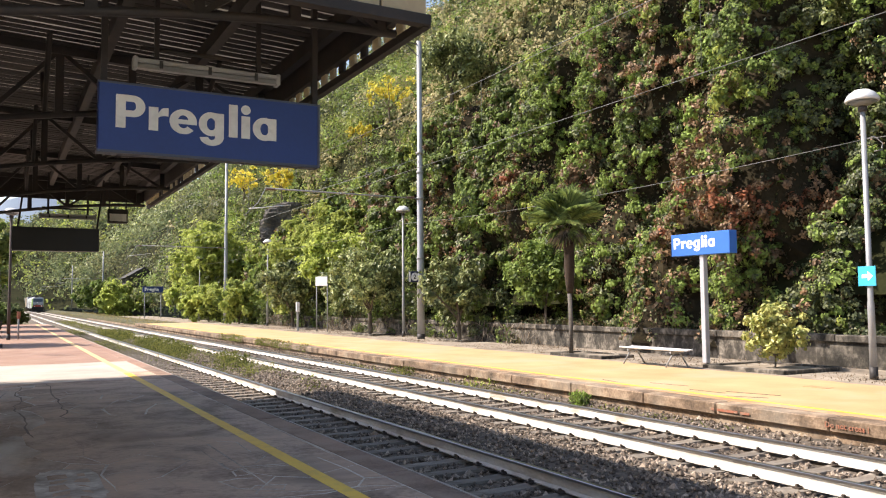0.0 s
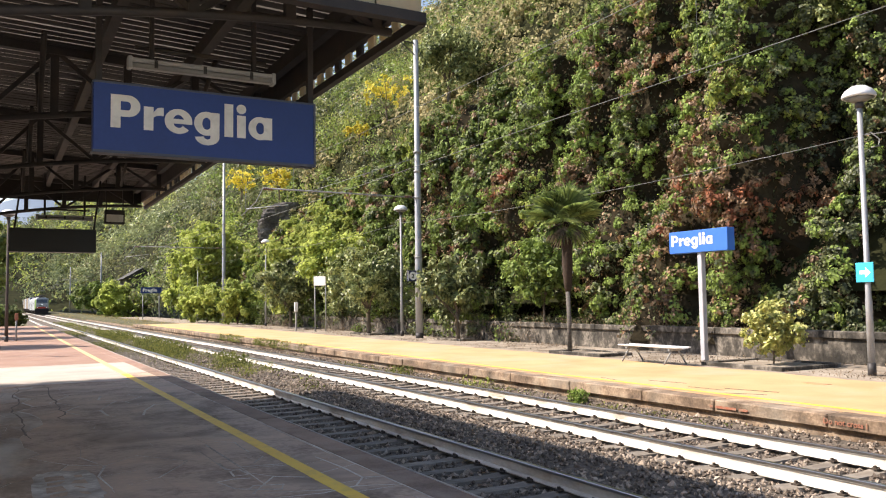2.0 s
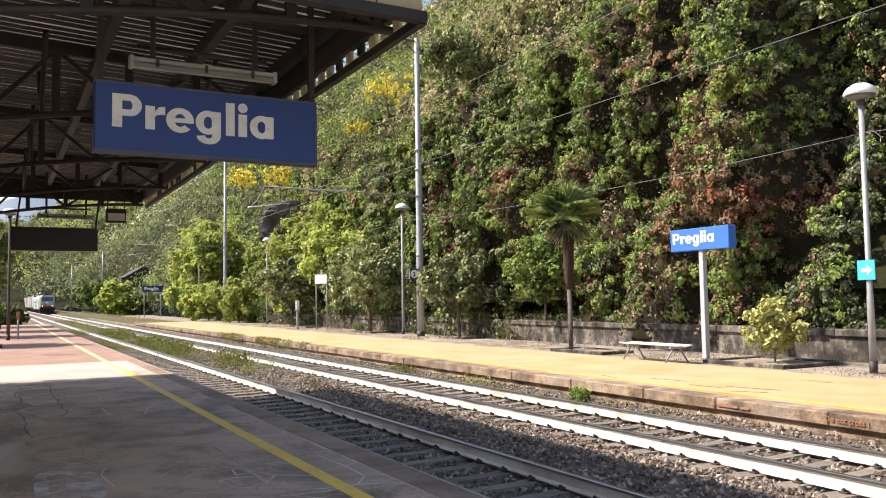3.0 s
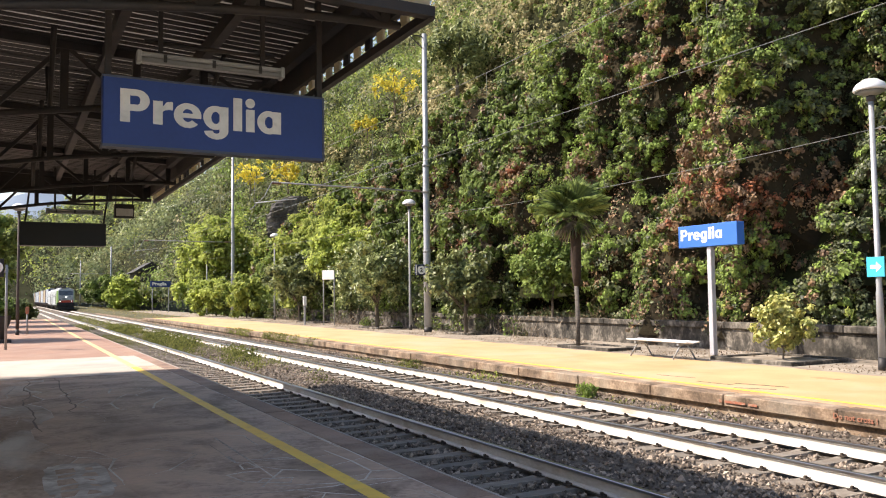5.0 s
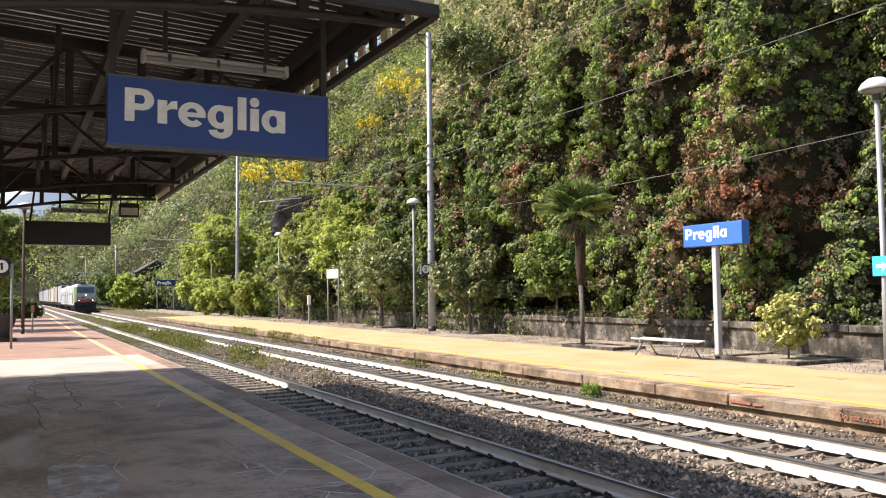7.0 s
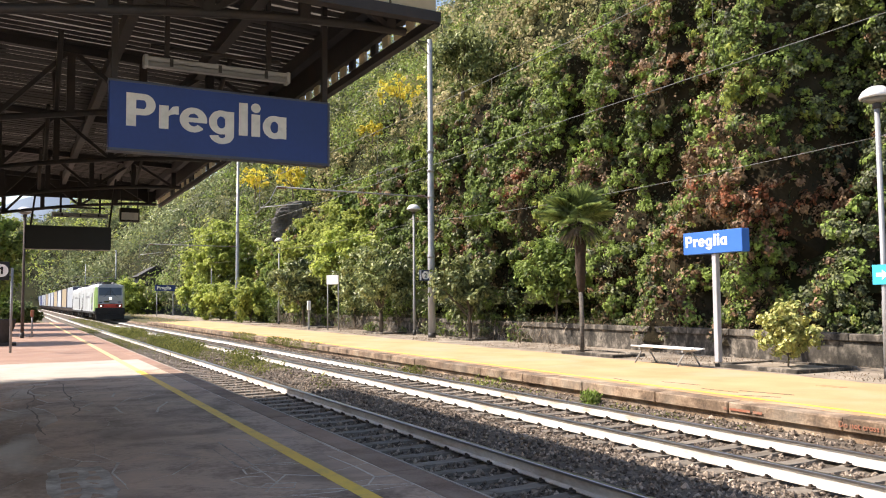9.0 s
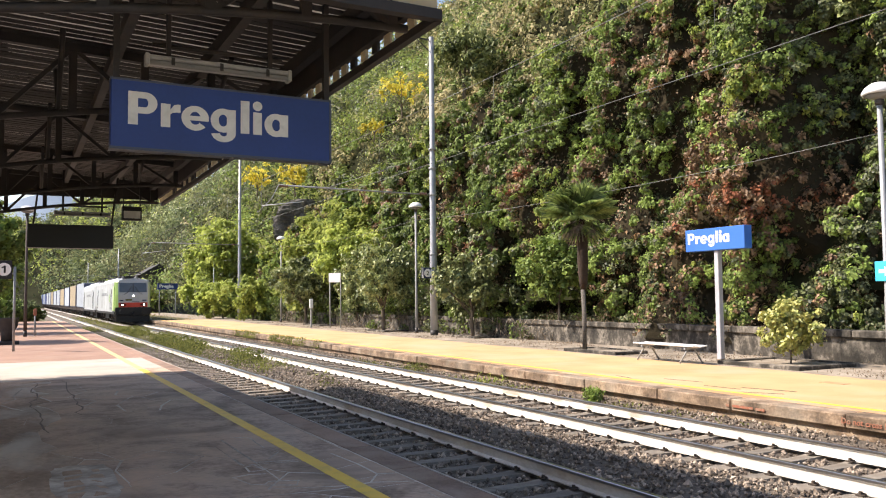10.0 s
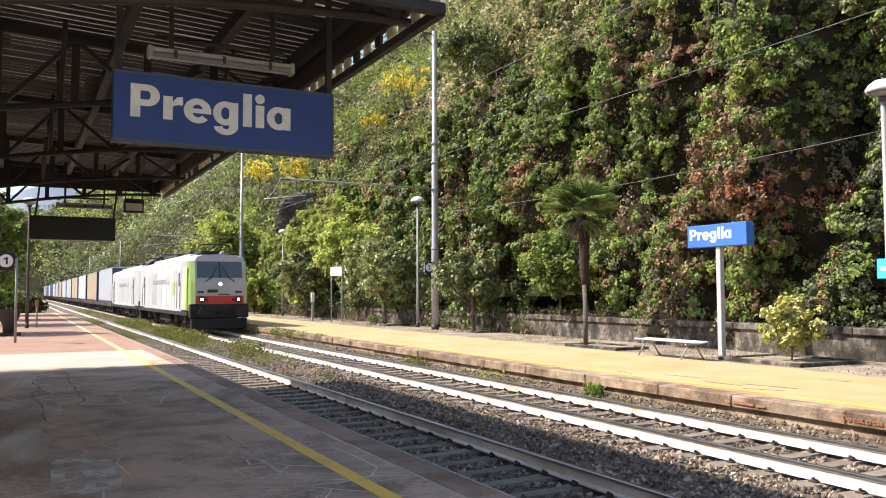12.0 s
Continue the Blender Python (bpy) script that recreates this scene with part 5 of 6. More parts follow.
    T("green_shrub", "green shrub on the verge past the near platform", 0.4, 104.0, -0.4, 0.6, 2.2, 1.5, 1.6, "leaffar", 0.2, 34, 120, 0.07, 44, "shrub")
    T("green_shrub", "green bush at the far end of the near platform", 1.0, 80.0, 0.0, 0.5, 1.6, 0.8, 0.8, "weed", 0.14, 24, 120, 0.05, 15, "shrub")
    build_grass("track_weeds", "green and straw-coloured weeds between the tracks", (5.9, 7.9), (22, 110), 34000, -0.2, 0.3, "weed", 71)
    build_grass("track_weeds", "low weeds beside the near platform edge", (3.5, 4.15), (24, 80), 16000, -0.22, 0.38, "weed", 72)
    build_grass("track_weeds", "bushy weeds grown tall between the tracks", (5.95, 7.7), (27, 62), 24000, -0.2, 0.45, "weed", 81, leafs=0.055)
    build_grass("track_weeds", "low weeds creeping over the near track", (4.2, 5.8), (29, 75), 15000, -0.2, 0.17, "weed", 85)
    for x, y, n in ((6.9, 19.5, 500), (6.6, 24.0, 700), (3.75, 19.6, 500), (3.8, 23.0, 700), (7.3, 21.5, 300), (10.2, 21.0, 700), (10.25, 17.0, 260), (3.8, 26.5, 900)):
        build_grass("weed_tuft", "leafy green weed tuft growing from the ballast", (x - 0.25, x + 0.25), (y - 0.5, y + 0.5), n, -0.22, 0.36, "weed" if n > 400 else "leaflime", int(y * 10), "weeds")
    build_grass("verge_grass", "dry yellow grass beyond the far platform", (10.6, 16.5), (72, 190), 26000, -0.1, 0.55, "drygrass", 73)
    build_grass("kerb_weeds", "weeds growing along the far platform kerb", (10.0, 10.5), (9, 75), 6000, -0.26, 0.22, "weed", 74)
    build_grass("kerb_weeds", "tuft of weeds against the far platform kerb", (10.1, 10.4), (12.8, 13.2), 900, -0.24, 0.4, "leaf", 78)
    build_grass("kerb_weeds", "overgrown green strip on the platform edge", (10.25, 10.75), (30, 44), 9000, 0.1, 0.3, "weed", 77)
    build_grass("kerb_weeds", "straggling weeds in the gravel below the far kerb", (9.95, 10.4), (11.5, 26), 5200, -0.27, 0.26, "weed", 84)
    build_grass("kerb_weeds", "thin weeds in the gravel under the painted kerb", (9.95, 10.4), (8.4, 11.0), 1500, -0.2, 0.2, "weed", 86)
    build_grass("leaf_litter", "dry twigs and fallen leaves under the trees", (15.3, 18.3), (6, 60), 22000, P2, 0.06, "deadleaf", 75, "leaf litter")
    build_grass("dead_stalks", "bare dry stalks and dead undergrowth along the wall", (17.7, 18.3), (24, 62), 3000, P2, 0.8, "twig", 79, "undergrowth", 14.0, 0.03)
    build_grass("wall_top_weeds", "dry leaves and fern along the top of the wall", (18.3, 18.9), (4, 60), 9000, 1.05, 0.3, "deadleaf", 80, "undergrowth")


build_cliff()
build_hill()
build_mountain()
build_greenery()


# ---- things along the far platform ----
def lamp_head(parent, z, r=0.34):
    part("lamp_cap", lathe([(0.02, z + 0.27), (r * 0.45, z + 0.25), (r * 0.8, z + 0.17), (r, z + 0.07), (r * 1.02, z + 0.03), (r * 0.98, z + 0.0)][::-1], 24), M["lampwhite"], parent, "white domed cap")
    part("lamp_bowl", lathe([(0.07, z - 0.1), (r * 0.45, z - 0.08), (r * 0.9, z - 0.004)], 24), M["lampgrey"], parent, "grey glass bowl")
    part("collar", lathe([(0.06, z - 0.22), (0.09, z - 0.2), (0.09, z - 0.1), (0.05, z - 0.08)], 12), M["darkpaint"], parent, "dark collar")


def build_street_lamp(x, y, z0, top, mats="galv", label="grey platform lamp post with a white domed head"):
    t = thing("street_lamp", label, "lamp", pose(x, y, z0), group="platform lamps")
    part("pole", lathe([(0.075, 0.25), (0.07, 1.6), (0.06, 1.65), (0.055, top - z0 - 0.35)], 12), M[mats], t)
    part("base", lathe([(0.085, -0.05), (0.085, 0.25)], 12), M["darkpaint"], t, "black painted foot")
    lamp_head(t, top - z0 - 0.28)
    return t


def build_mast(x, y, top, arm=True):
    t = thing("catenary_mast", "tall galvanised tubular catenary mast on the platform", "mast", pose(x, y, P2), group="catenary masts")
    part("pole", lathe([(0.17, 0.2), (0.165, 3.8), (0.15, 3.85), (0.145, 7.6), (0.125, 7.65), (0.115, top - P2)], 14), M["galv"], t)
    part("base", lathe([(0.18, -0.05), (0.18, 0.22)], 14), M["darkpaint"], t, "black painted foot")
    for z in (3.7, 6.47, 7.7, 8.6):
        part("clamp", lathe([(0.175, z - 0.05), (0.175, z + 0.05)], 12), M["greypaint"], t)
    part("top_arm", rods([(0, 0, top - P2 - 0.15), (-0.95, 0, top - P2 - 0.1)], 0.03, 6), M["darkpaint"], t)
    part("top_strut", rods([(0, 0, top - P2 - 0.75), (-0.85, 0, top - P2 - 0.12)], 0.025, 6), M["darkpaint"], t)
    if arm:
        z = 6.47
        part("cantilever_tube", rods([(0, 0, z), (-7.3, 0, z + 0.05)], 0.035, 8), M["greypaint"], t, "long grey cantilever tube")
        part("stay", rods([(0, 0, z + 1.9), (-5.0, 0, z + 0.1)], 0.012, 5), M["greypaint"], t)
        part("registration_arm", rods([(-7.3, 0, z + 0.05), (-7.6, 0, z - 0.55), (-8.2, 0, z - 1.15)], 0.02, 6), M["greypaint"], t)
        part("registration_arm", rods([(-6.2, 0, z - 0.6), (-8.0, 0, z - 0.85)], 0.022, 6), M["lampwhite"], t)
        for xx in (-0.5, -7.1):
            part("insulator", lathe([(0.03, -0.2)] + [(0.03 + 0.04 * (i % 2), -0.18 + i * 0.04) for i in range(10)] + [(0.03, 0.2)], 10), M["insul"], t, m=pose(xx, 0, z + 0.02, 0, 90, 0))
        part("hanger_wire", rods([(-8.03, 0, z + 0.1), (-8.03, 0, z - 1.15)], 0.01, 5), M["wire"], t)
    return t


def build_wires():
    w = thing("catenary_wires", "contact wire and messenger wire over the far track", "overhead wires", pose(0, 0, 0))

    def cat(y0, y1, z, sag, x0, x1, r, n=10):
        return rods([(x0 + (x1 - x0) * i / n, y0 + (y1 - y0) * i / n, z - sag * 4 * (i / n) * (1 - i / n)) for i in range(n + 1)], r, 5)
    for i in range(8):
        y0 = -4 + 37 * i
        part("messenger_wire", cat(y0, y0 + 37, 6.98, 0.25, T2, T2, 0.007), M["wire"], w)
        part("contact_wire", cat(y0, y0 + 37, 5.3, 0.0, T2 + (0.12 if i % 2 else -0.12), T2 + (-0.12 if i % 2 else 0.12), 0.006, 2), M["wire"], w)
        for k in range(1, 6):
            y = y0 + 37 * k / 6
            part("dropper", rods([(T2, y, 5.3), (T2, y, 6.98 - 0.25 * 4 * (k / 6) * (1 - k / 6))], 0.004, 4), M["wire"], w)
    c = thing("lamp_cable", "thin supply cable sagging between the lamp posts", "cable", pose(0, 0, 0))
    for a, b, za, zb in (((16.2, 10.6), (17.4, 35.7), 5.4, 5.85), ((17.4, 35.7), (17.4, 58.7), 5.85, 5.9), ((17.4, 58.7), (17.4, 82.0), 5.9, 5.9), ((16.2, 10.6), (16.2, -12.0), 5.4, 5.4)):
        pts = [(a[0] + (b[0] - a[0]) * i / 10, a[1] + (b[1] - a[1]) * i / 10, za + (zb - za) * i / 10 - 1.0 * (i / 10) * (1 - i / 10)) for i in range(11)]
        part("cable", rods(pts, 0.008, 5), M["wire"], c)
    part("cable_hook", rods([(16.2, 10.6, 5.4), (16.3, 10.45, 5.45), (16.42, 10.35, 5.3), (16.4, 10.35, 5.15), (16.28, 10.45, 5.12)], 0.014, 5), M["lampgrey"], c)


def build_station_sign():
    t = thing("station_sign", "blue enamelled box sign with white station name on a grey post", "sign", pose(16.6, 15.6, P2))
    part("post", boxes((-0.075, 0.075, -0.075, 0.075, 0.0, 2.9), bevel=0.012), M["signgrey"], t)
    part("sign_box", boxes((-0.14, 0.14, -1.03, 1.03, 2.9, 3.5), bevel=0.012), M["bluelit"], t)
    station_name(M["white"], t, pose(-0.14, 0.93, 3.1, 0, 0, -90), 1.0)


def build_hanging_sign():
    t = thing("hanging_sign", "dark blue station name sign hung beneath the canopy", "sign", pose(1.66, 7.3, 3.3))
    part("board", boxes((-0.975, 0.975, -0.06, 0.06, 0, 0.59), bevel=0.008), M["blue"], t)
    part("frame_bar", boxes((-0.98, 0.98, -0.064, 0.064, -0.012, 0.012)), M["signend"], t)
    part("frame_bar", boxes((-0.98, 0.98, -0.064, 0.064, 0.582, 0.6)), M["signend"], t)
    part("frame_bar", boxes((0.965, 0.985, -0.066, 0.066, -0.012, 0.6)), M["signend"], t)
    station_name(M["letter"], t, pose(-0.837, -0.06, 0.208), 0.952)
    for x in (-0.93, 0.95):
        part("hanger", boxes((x - 0.025, x + 0.025, -0.03, 0.03, 0.59, 1.55)), M["canopy_iron"], t)


def build_fluorescent(x0, x1, y, z, hang, label):
    t = thing("fluorescent_lamp", label, "lamp", pose((x0 + x1) / 2, y, z))
    h = (x1 - x0) / 2
    part("housing", boxes((-h, h, -0.05, 0.05, 0.02, 0.06), bevel=0.01), M["tube"], t)
    part("diffuser", boxes((-h + 0.01, h - 0.01, -0.045, 0.045, -0.03, 0.019), bevel=0.015), M["lampgrey"], t)
    for x in (-h + 0.015, h - 0.015):
        part("end_cap", boxes((x - 0.02, x + 0.02, -0.055, 0.055, -0.04, 0.07), bevel=0.008), M["tube"], t)
    for x in (-h * 0.65, 0, h * 0.65):
        part("clip", boxes((x - 0.015, x + 0.015, -0.056, -0.046, -0.02, 0.05)), M["darkpaint"], t)
    for x in (-h * 0.7, h * 0.7):
        part("bracket", boxes((x - 0.02, x + 0.02, -0.02, 0.02, 0.06, hang)), M["canopy_iron"], t)
    part("conduit", rods([(-h * 0.9, 0.06, 0.18), (h * 0.9, 0.06, 0.18)], 0.02, 6), M["canopy_iron"], t)


def build_display():
    t = thing("departure_board", "unlit black departure board hung beneath the canopy", "display", pose(1.0, 18.6, 3.12))
    part("case", boxes((-0.82, 0.82, -0.12, 0.12, 0, 0.49), bevel=0.015), M["black"], t)
    for x in (-0.72, 0.78):
        part("hanger", rods([(x, 0, 0.48), (x + 0.12, 0, 1.55)], 0.022, 6), M["canopy_iron"], t)
    b = thing("small_sign_box", "small unlit brown sign box hung beneath the canopy", "sign", pose(2.19, 18.6, 3.75))
    part("case", boxes((-0.2, 0.2, -0.08, 0.08, 0, 0.3), bevel=0.01), M["board"], b)
    part("face", boxes((-0.17, 0.17, -0.086, -0.079, 0.04, 0.2)), M["letter"], b, "dirty cream face")
    for x in (-0.17, 0.17):
        part("hanger", boxes((x - 0.012, x + 0.012, -0.012, 0.012, 0.3, 0.95)), M["canopy_iron"], b)


def build_bench():
    t = thing("bench", "white slatted platform bench on splayed metal legs", "bench", pose(15.0, 15.85, P2))
    for i in range(5):
        x = -0.2 + i * 0.1
        part("slat", boxes((x - 0.042, x + 0.042, -1.1, 1.1, 0.4 + 0.012 * abs(i - 2), 0.435 + 0.012 * abs(i - 2)), bevel=0.008), M["benchwhite"], t)
    for y in (-0.78, 0.78):
        part("crossbar", boxes((-0.22, 0.22, y - 0.03, y + 0.03, 0.35, 0.4)), M["greypaint"], t)
        for s in (-1, 1):
            part("leg", rods([(s * 0.1, y, 0.37), (s * 0.27, y - 0.12 * s, 0.0)], 0.024, 6), M["greypaint"], t)


def build_round_plate(parent, digit, x, y, z, r):
    """A white disc with a track number, facing the camera's end of the platform."""
    bm = lathe([(r, -0.01), (r, 0.01)], 28)
    part("disc", bm, M["white"], parent, "white number disc", pose(x, y, z, 90, 0, 0))
    if digit == "1":
        bm = boxes((x - r * 0.02, x + r * 0.26, y - 0.016, y - 0.009, z - r * 0.55, z + r * 0.58))
        bar(bm, (x + 0.1 * r, y - 0.0135, z + 0.44 * r), (x - 0.3 * r, y - 0.0135, z + 0.24 * r), 0.006, r * 0.22)
        part("number", bm, M["black"], parent)
        return
    lettering("number", digit, r * 1.45, M["black"], parent, pose(x - r * 0.42, y - 0.013, z - r * 0.52, 90, 0, 0), 0.002, 0.006)


def build_small_signs():
    t = thing("track_number_sign", "navy track number sign with a white disc on the mast", "sign", pose(16.5, 32.8, 2.88))
    part("plate", boxes((-0.23, 0.23, -0.04, 0.04, 0, 0.5), bevel=0.01), M["navy"], t)
    build_round_plate(t, "2", 0.05, -0.055, 0.25, 0.19)
    part("edge_strip", boxes((-0.22, -0.17, -0.046, -0.038, 0.02, 0.48)), M["white"], t)
    part("arm", boxes((0.2, 0.35, -0.03, 0.03, 0.22, 0.28)), M["greypaint"], t)
    a = thing("arrow_sign", "cyan square sign with a white arrow on the lamp post", "sign", pose(16.12, 10.62, 2.25))
    part("plate", boxes((-0.02, 0.0, -0.2, 0.2, 0, 0.42), bevel=0.006), M["cyan"], a)
    bm = bmesh.new()
    pts = [(0.11, 0.17), (-0.02, 0.17), (-0.02, 0.1), (-0.14, 0.21), (-0.02, 0.32), (-0.02, 0.25), (0.11, 0.25)]
    f = bm.faces.new([bm.verts.new((-0.024, y, z)) for y, z in pts])
    ex = bmesh.ops.extrude_face_region(bm, geom=[f])
    bmesh.ops.translate(bm, vec=(0.003, 0, 0), verts=[v for v in ex["geom"] if isinstance(v, bmesh.types.BMVert)])
    bmesh.ops.recalc_face_normals(bm, faces=bm.faces)
    part("arrow", bm, M["white"], a, "white arrow")
    w = thing("notice_board", "blank white notice plate on two grey posts", "sign", pose(16.58, 45.0, P2, 0, 0, -55))
    part("plate", boxes((-0.42, 0.42, -0.03, 0.03, 2.68, 3.22), bevel=0.01), M["white"], w)
    for x in (-0.38, 0.38):
        part("post", rods([(x, 0.05, -0.03), (x, 0.05, 3.2)], 0.035, 8), M["greypaint"], w)
    p = thing("ticket_validator", "slim grey ticket validator post on the platform", "validator", pose(15.8, 47.0, P2))
    part("post", boxes((-0.05, 0.05, -0.05, 0.05, -0.03, 1.2)), M["greypaint"], p)
    part("head", boxes((-0.1, 0.1, -0.08, 0.08, 1.15, 1.72), bevel=0.02), M["lampwhite"], p)
    s = thing("station_sign", "blue station name sign at the distant platform end", "sign", pose(16.3, 103.0, 0.0))
    part("sign_box", boxes((-1.2, 1.2, -0.1, 0.1, 3.35, 4.1)), M["blue"], s)
    lettering("lettering", "Preglia", 0.52, M["white"], s, pose(-1.0, -0.106, 3.58, 90, 0, 0), 0.003, 0.02, 1.2)
    for x in (-0.95, 0.95):
        part("post", rods([(x, 0, -0.45), (x, 0, 3.4)], 0.06, 8), M["greypaint"], s)


def build_beds():
    """Low stone kerbs of the planting beds."""
    for x0, x1, y0, y1, label in ((15.5, 17.6, 12.3, 14.7, "low stone kerb around the variegated bush"), (15.35, 16.6, 18.4, 20.9, "low stone kerb around the palm"), (16.9, 18.1, 29.2, 31.2, "low stone kerb around the young tree"), (16.5, 17.9, 37.6, 40.2, "low stone kerb around the evergreen tree"), (16.9, 18.1, 48.6, 52.0, "low stone kerb around the evergreen shrub")):
        t = thing("bed_kerb", label, "kerb", pose(0, 0, P2))
        for b in ((x0, x0 + 0.13, y0, y1), (x1 - 0.13, x1, y0, y1), (x0 + 0.131, x1 - 0.131, y0, y0 + 0.13), (x0 + 0.131, x1 - 0.131, y1 - 0.13, y1)):
            part("kerb_stone", boxes((*b, -0.05, 0.08), bevel=0.015), M["oldwall"], t)
        part("bed_soil", boxes((x0 + 0.131, x1 - 0.131, y0 + 0.131, y1 - 0.131, -0.05, 0.035)), M["dust"], t)


def build_kerb_writing():
    t = thing("kerb_warning", "faded red warning words painted on the kerb face", "lettering", pose(E2 - 0.022, 0, 0), kind="structure")
    lettering("warning_words", "Do not cross !", 0.115, M["redpaint"], t, pose(0, 7.62, 0.16, 90, 0, -90), 0.002, 0.0015)
    for y0, y1 in ((9.72, 9.66), (9.6, 9.18), (9.12, 8.95)):
        part("faded_word", boxes((-0.003, 0.001, y1, y0, 0.16, 0.2)), M["redpaint"], t)


def build_near_platform_things():
    build_street_lamp(0.37, 42.0, P1, 6.5, "wagon", "grey lamp post with a domed head on the near platform")
    p = thing("call_post", "slim red-topped post on the near platform", "post", pose(0.78, 42.6, P1))
    part("post", rods([(0, 0, -0.03), (0, 0, 1.0)], 0.04, 8), M["greypaint"], p)
    part("head", boxes((-0.075, 0.075, -0.07, 0.07, 0.95, 1.28), bevel=0.02), M["redpaint"], p, "faded red box")
    t = thing("planter", "concrete planter bowl on a square foot, coloured dark for tree shade", "planter", pose(-0.3, 35.0, P1))
    part("bowl", lathe([(0.2, 0.1), (0.22, 0.4), (0.36, 0.7), (0.4, 0.95), (0.42, 1.0), (0.38, 1.0), (0.34, 0.92)], 20), M["terracotta"], t)
    part("foot", boxes((-0.42, 0.42, -0.42, 0.42, -0.02, 0.11), bevel=0.02), M["terracotta"], t)
    s = thing("track_number_sign", "white numbered disc on a dark panel beside a grey post", "sign", pose(-0.36, 29.8, P1))
    part("panel", boxes((-0.3, 0.22, -0.03, 0.03, 2.35, 2.95), bevel=0.01), M["black"], s)
    build_round_plate(s, "1", -0.02, -0.045, 2.66, 0.21)
    part("post", rods([(0.3, 0, -0.02), (0.3, 0, 2.75)], 0.04, 8), M["greypaint"], s)
    part("arm", boxes((0.2, 0.3, -0.02, 0.02, 2.5, 2.56)), M["greypaint"], s)


def build_house():
    t = thing("trackside_house", "small stone house with a dark slate roof among trees", "house", pose(19.8, 138, 2.2))
    part("wall", boxes((-2.2, 2.2, -4, 4, -4, 4.0)), M["rock"], t)
    bm = bmesh.new()
    v = [bm.verts.new(p) for p in ((-2.8, -4.6, 3.9), (2.8, -4.6, 3.9), (0, -4.6, 5.6), (-2.8, 4.6, 3.9), (2.8, 4.6, 3.9), (0, 4.6, 5.6))]
    for f in ((0, 1, 2), (3, 5, 4), (0, 2, 5, 3), (1, 4, 5, 2), (0, 3, 4, 1)):
        bm.faces.new([v[i] for i in f])
    part("roof", bm, M["canopy_iron"], t, "dark slate roof")
    for y in (-2, 1.5):
        part("window", boxes((-2.24, -2.18, y - 0.5, y + 0.5, 1.5, 3.0)), M["glass"], t)


# ---- the train ----
def section(width, z0, z1, roof):
    """Half-rounded cross section of a rail vehicle: points from one sill over the roof to the other."""
    w = width / 2
    return [(-w, z0), (-w, (z0 + z1) / 2), (-w, z1 - roof), (-w + 0.12, z1 - roof * 0.45), (-w + 0.42, z1 - 0.06), (0, z1), (w - 0.42, z1 - 0.06), (w - 0.12, z1 - roof * 0.45), (w, z1 - roof), (w, (z0 + z1) / 2), (w, z0)]


def loft(rings):
    bm = bmesh.new()
    vs = [[bm.verts.new(p) for p in r] for r in rings]
    for a, b in zip(vs, vs[1:]):
        k = len(a)
        for i in range(k):
            bm.faces.new((a[i], a[(i + 1) % k], b[(i + 1) % k], b[i]))
    bm.faces.new(vs[0])
    bm.faces.new(vs[-1])
    bmesh.ops.recalc_face_normals(bm, faces=bm.faces)
    return bm


def rake(z):
    """How far the cab front leans back at a height."""
    return 0.04 * max(0, z - 1.1) + 0.22 * max(0, z - 2.65)


def cab(y0, sgn, full):
    rings = []
    for d, w in ((0.0, 2.42), (0.2, 2.78), (0.55, 2.95), (2.3, 2.98)):
        rings.append([(x, y0 + sgn * (d + rake(z) * (1 if d < 1 else 0.3 if d < 2 else 0)), z) for x, z in section(w, 1.12, 3.97, 0.34)])
    bm = loft(rings)
    for f in bm.faces:
        if abs(f.normal.x) > 0.35 and abs(f.calc_center_median().y - y0) < 0.75 and f.calc_center_median().z < 3.5:
            f.material_index = 1 if f.calc_center_median().x < 0 else 2
    return bm


def build_wheelset(parent, y, wheels):
    bm = bmesh.new()
    for s in (-0.75, 0.75):
        rod(bm, (s - 0.065, 0, 0), (s + 0.065, 0, 0), 0.61, seg=24)
        rod(bm, (s * 0.92 - 0.02, 0, 0), (s * 0.92 + 0.02, 0, 0), 0.64, seg=24)
        for k in range(4):
            a = k * math.pi / 2
            box(bm, s * 1.12 - 0.03, s * 1.12 + 0.03, math.cos(a) * 0.35 - 0.05, math.cos(a) * 0.35 + 0.05, math.sin(a) * 0.35 - 0.05, math.sin(a) * 0.35 + 0.05)
    rod(bm, (-0.95, 0, 0), (0.95, 0, 0), 0.09, seg=10)
    w = part("wheelset", bm, M["wagon"], parent, "brown steel wheelset", pose(0, y, 0.61))
    wheels.append((w, y))


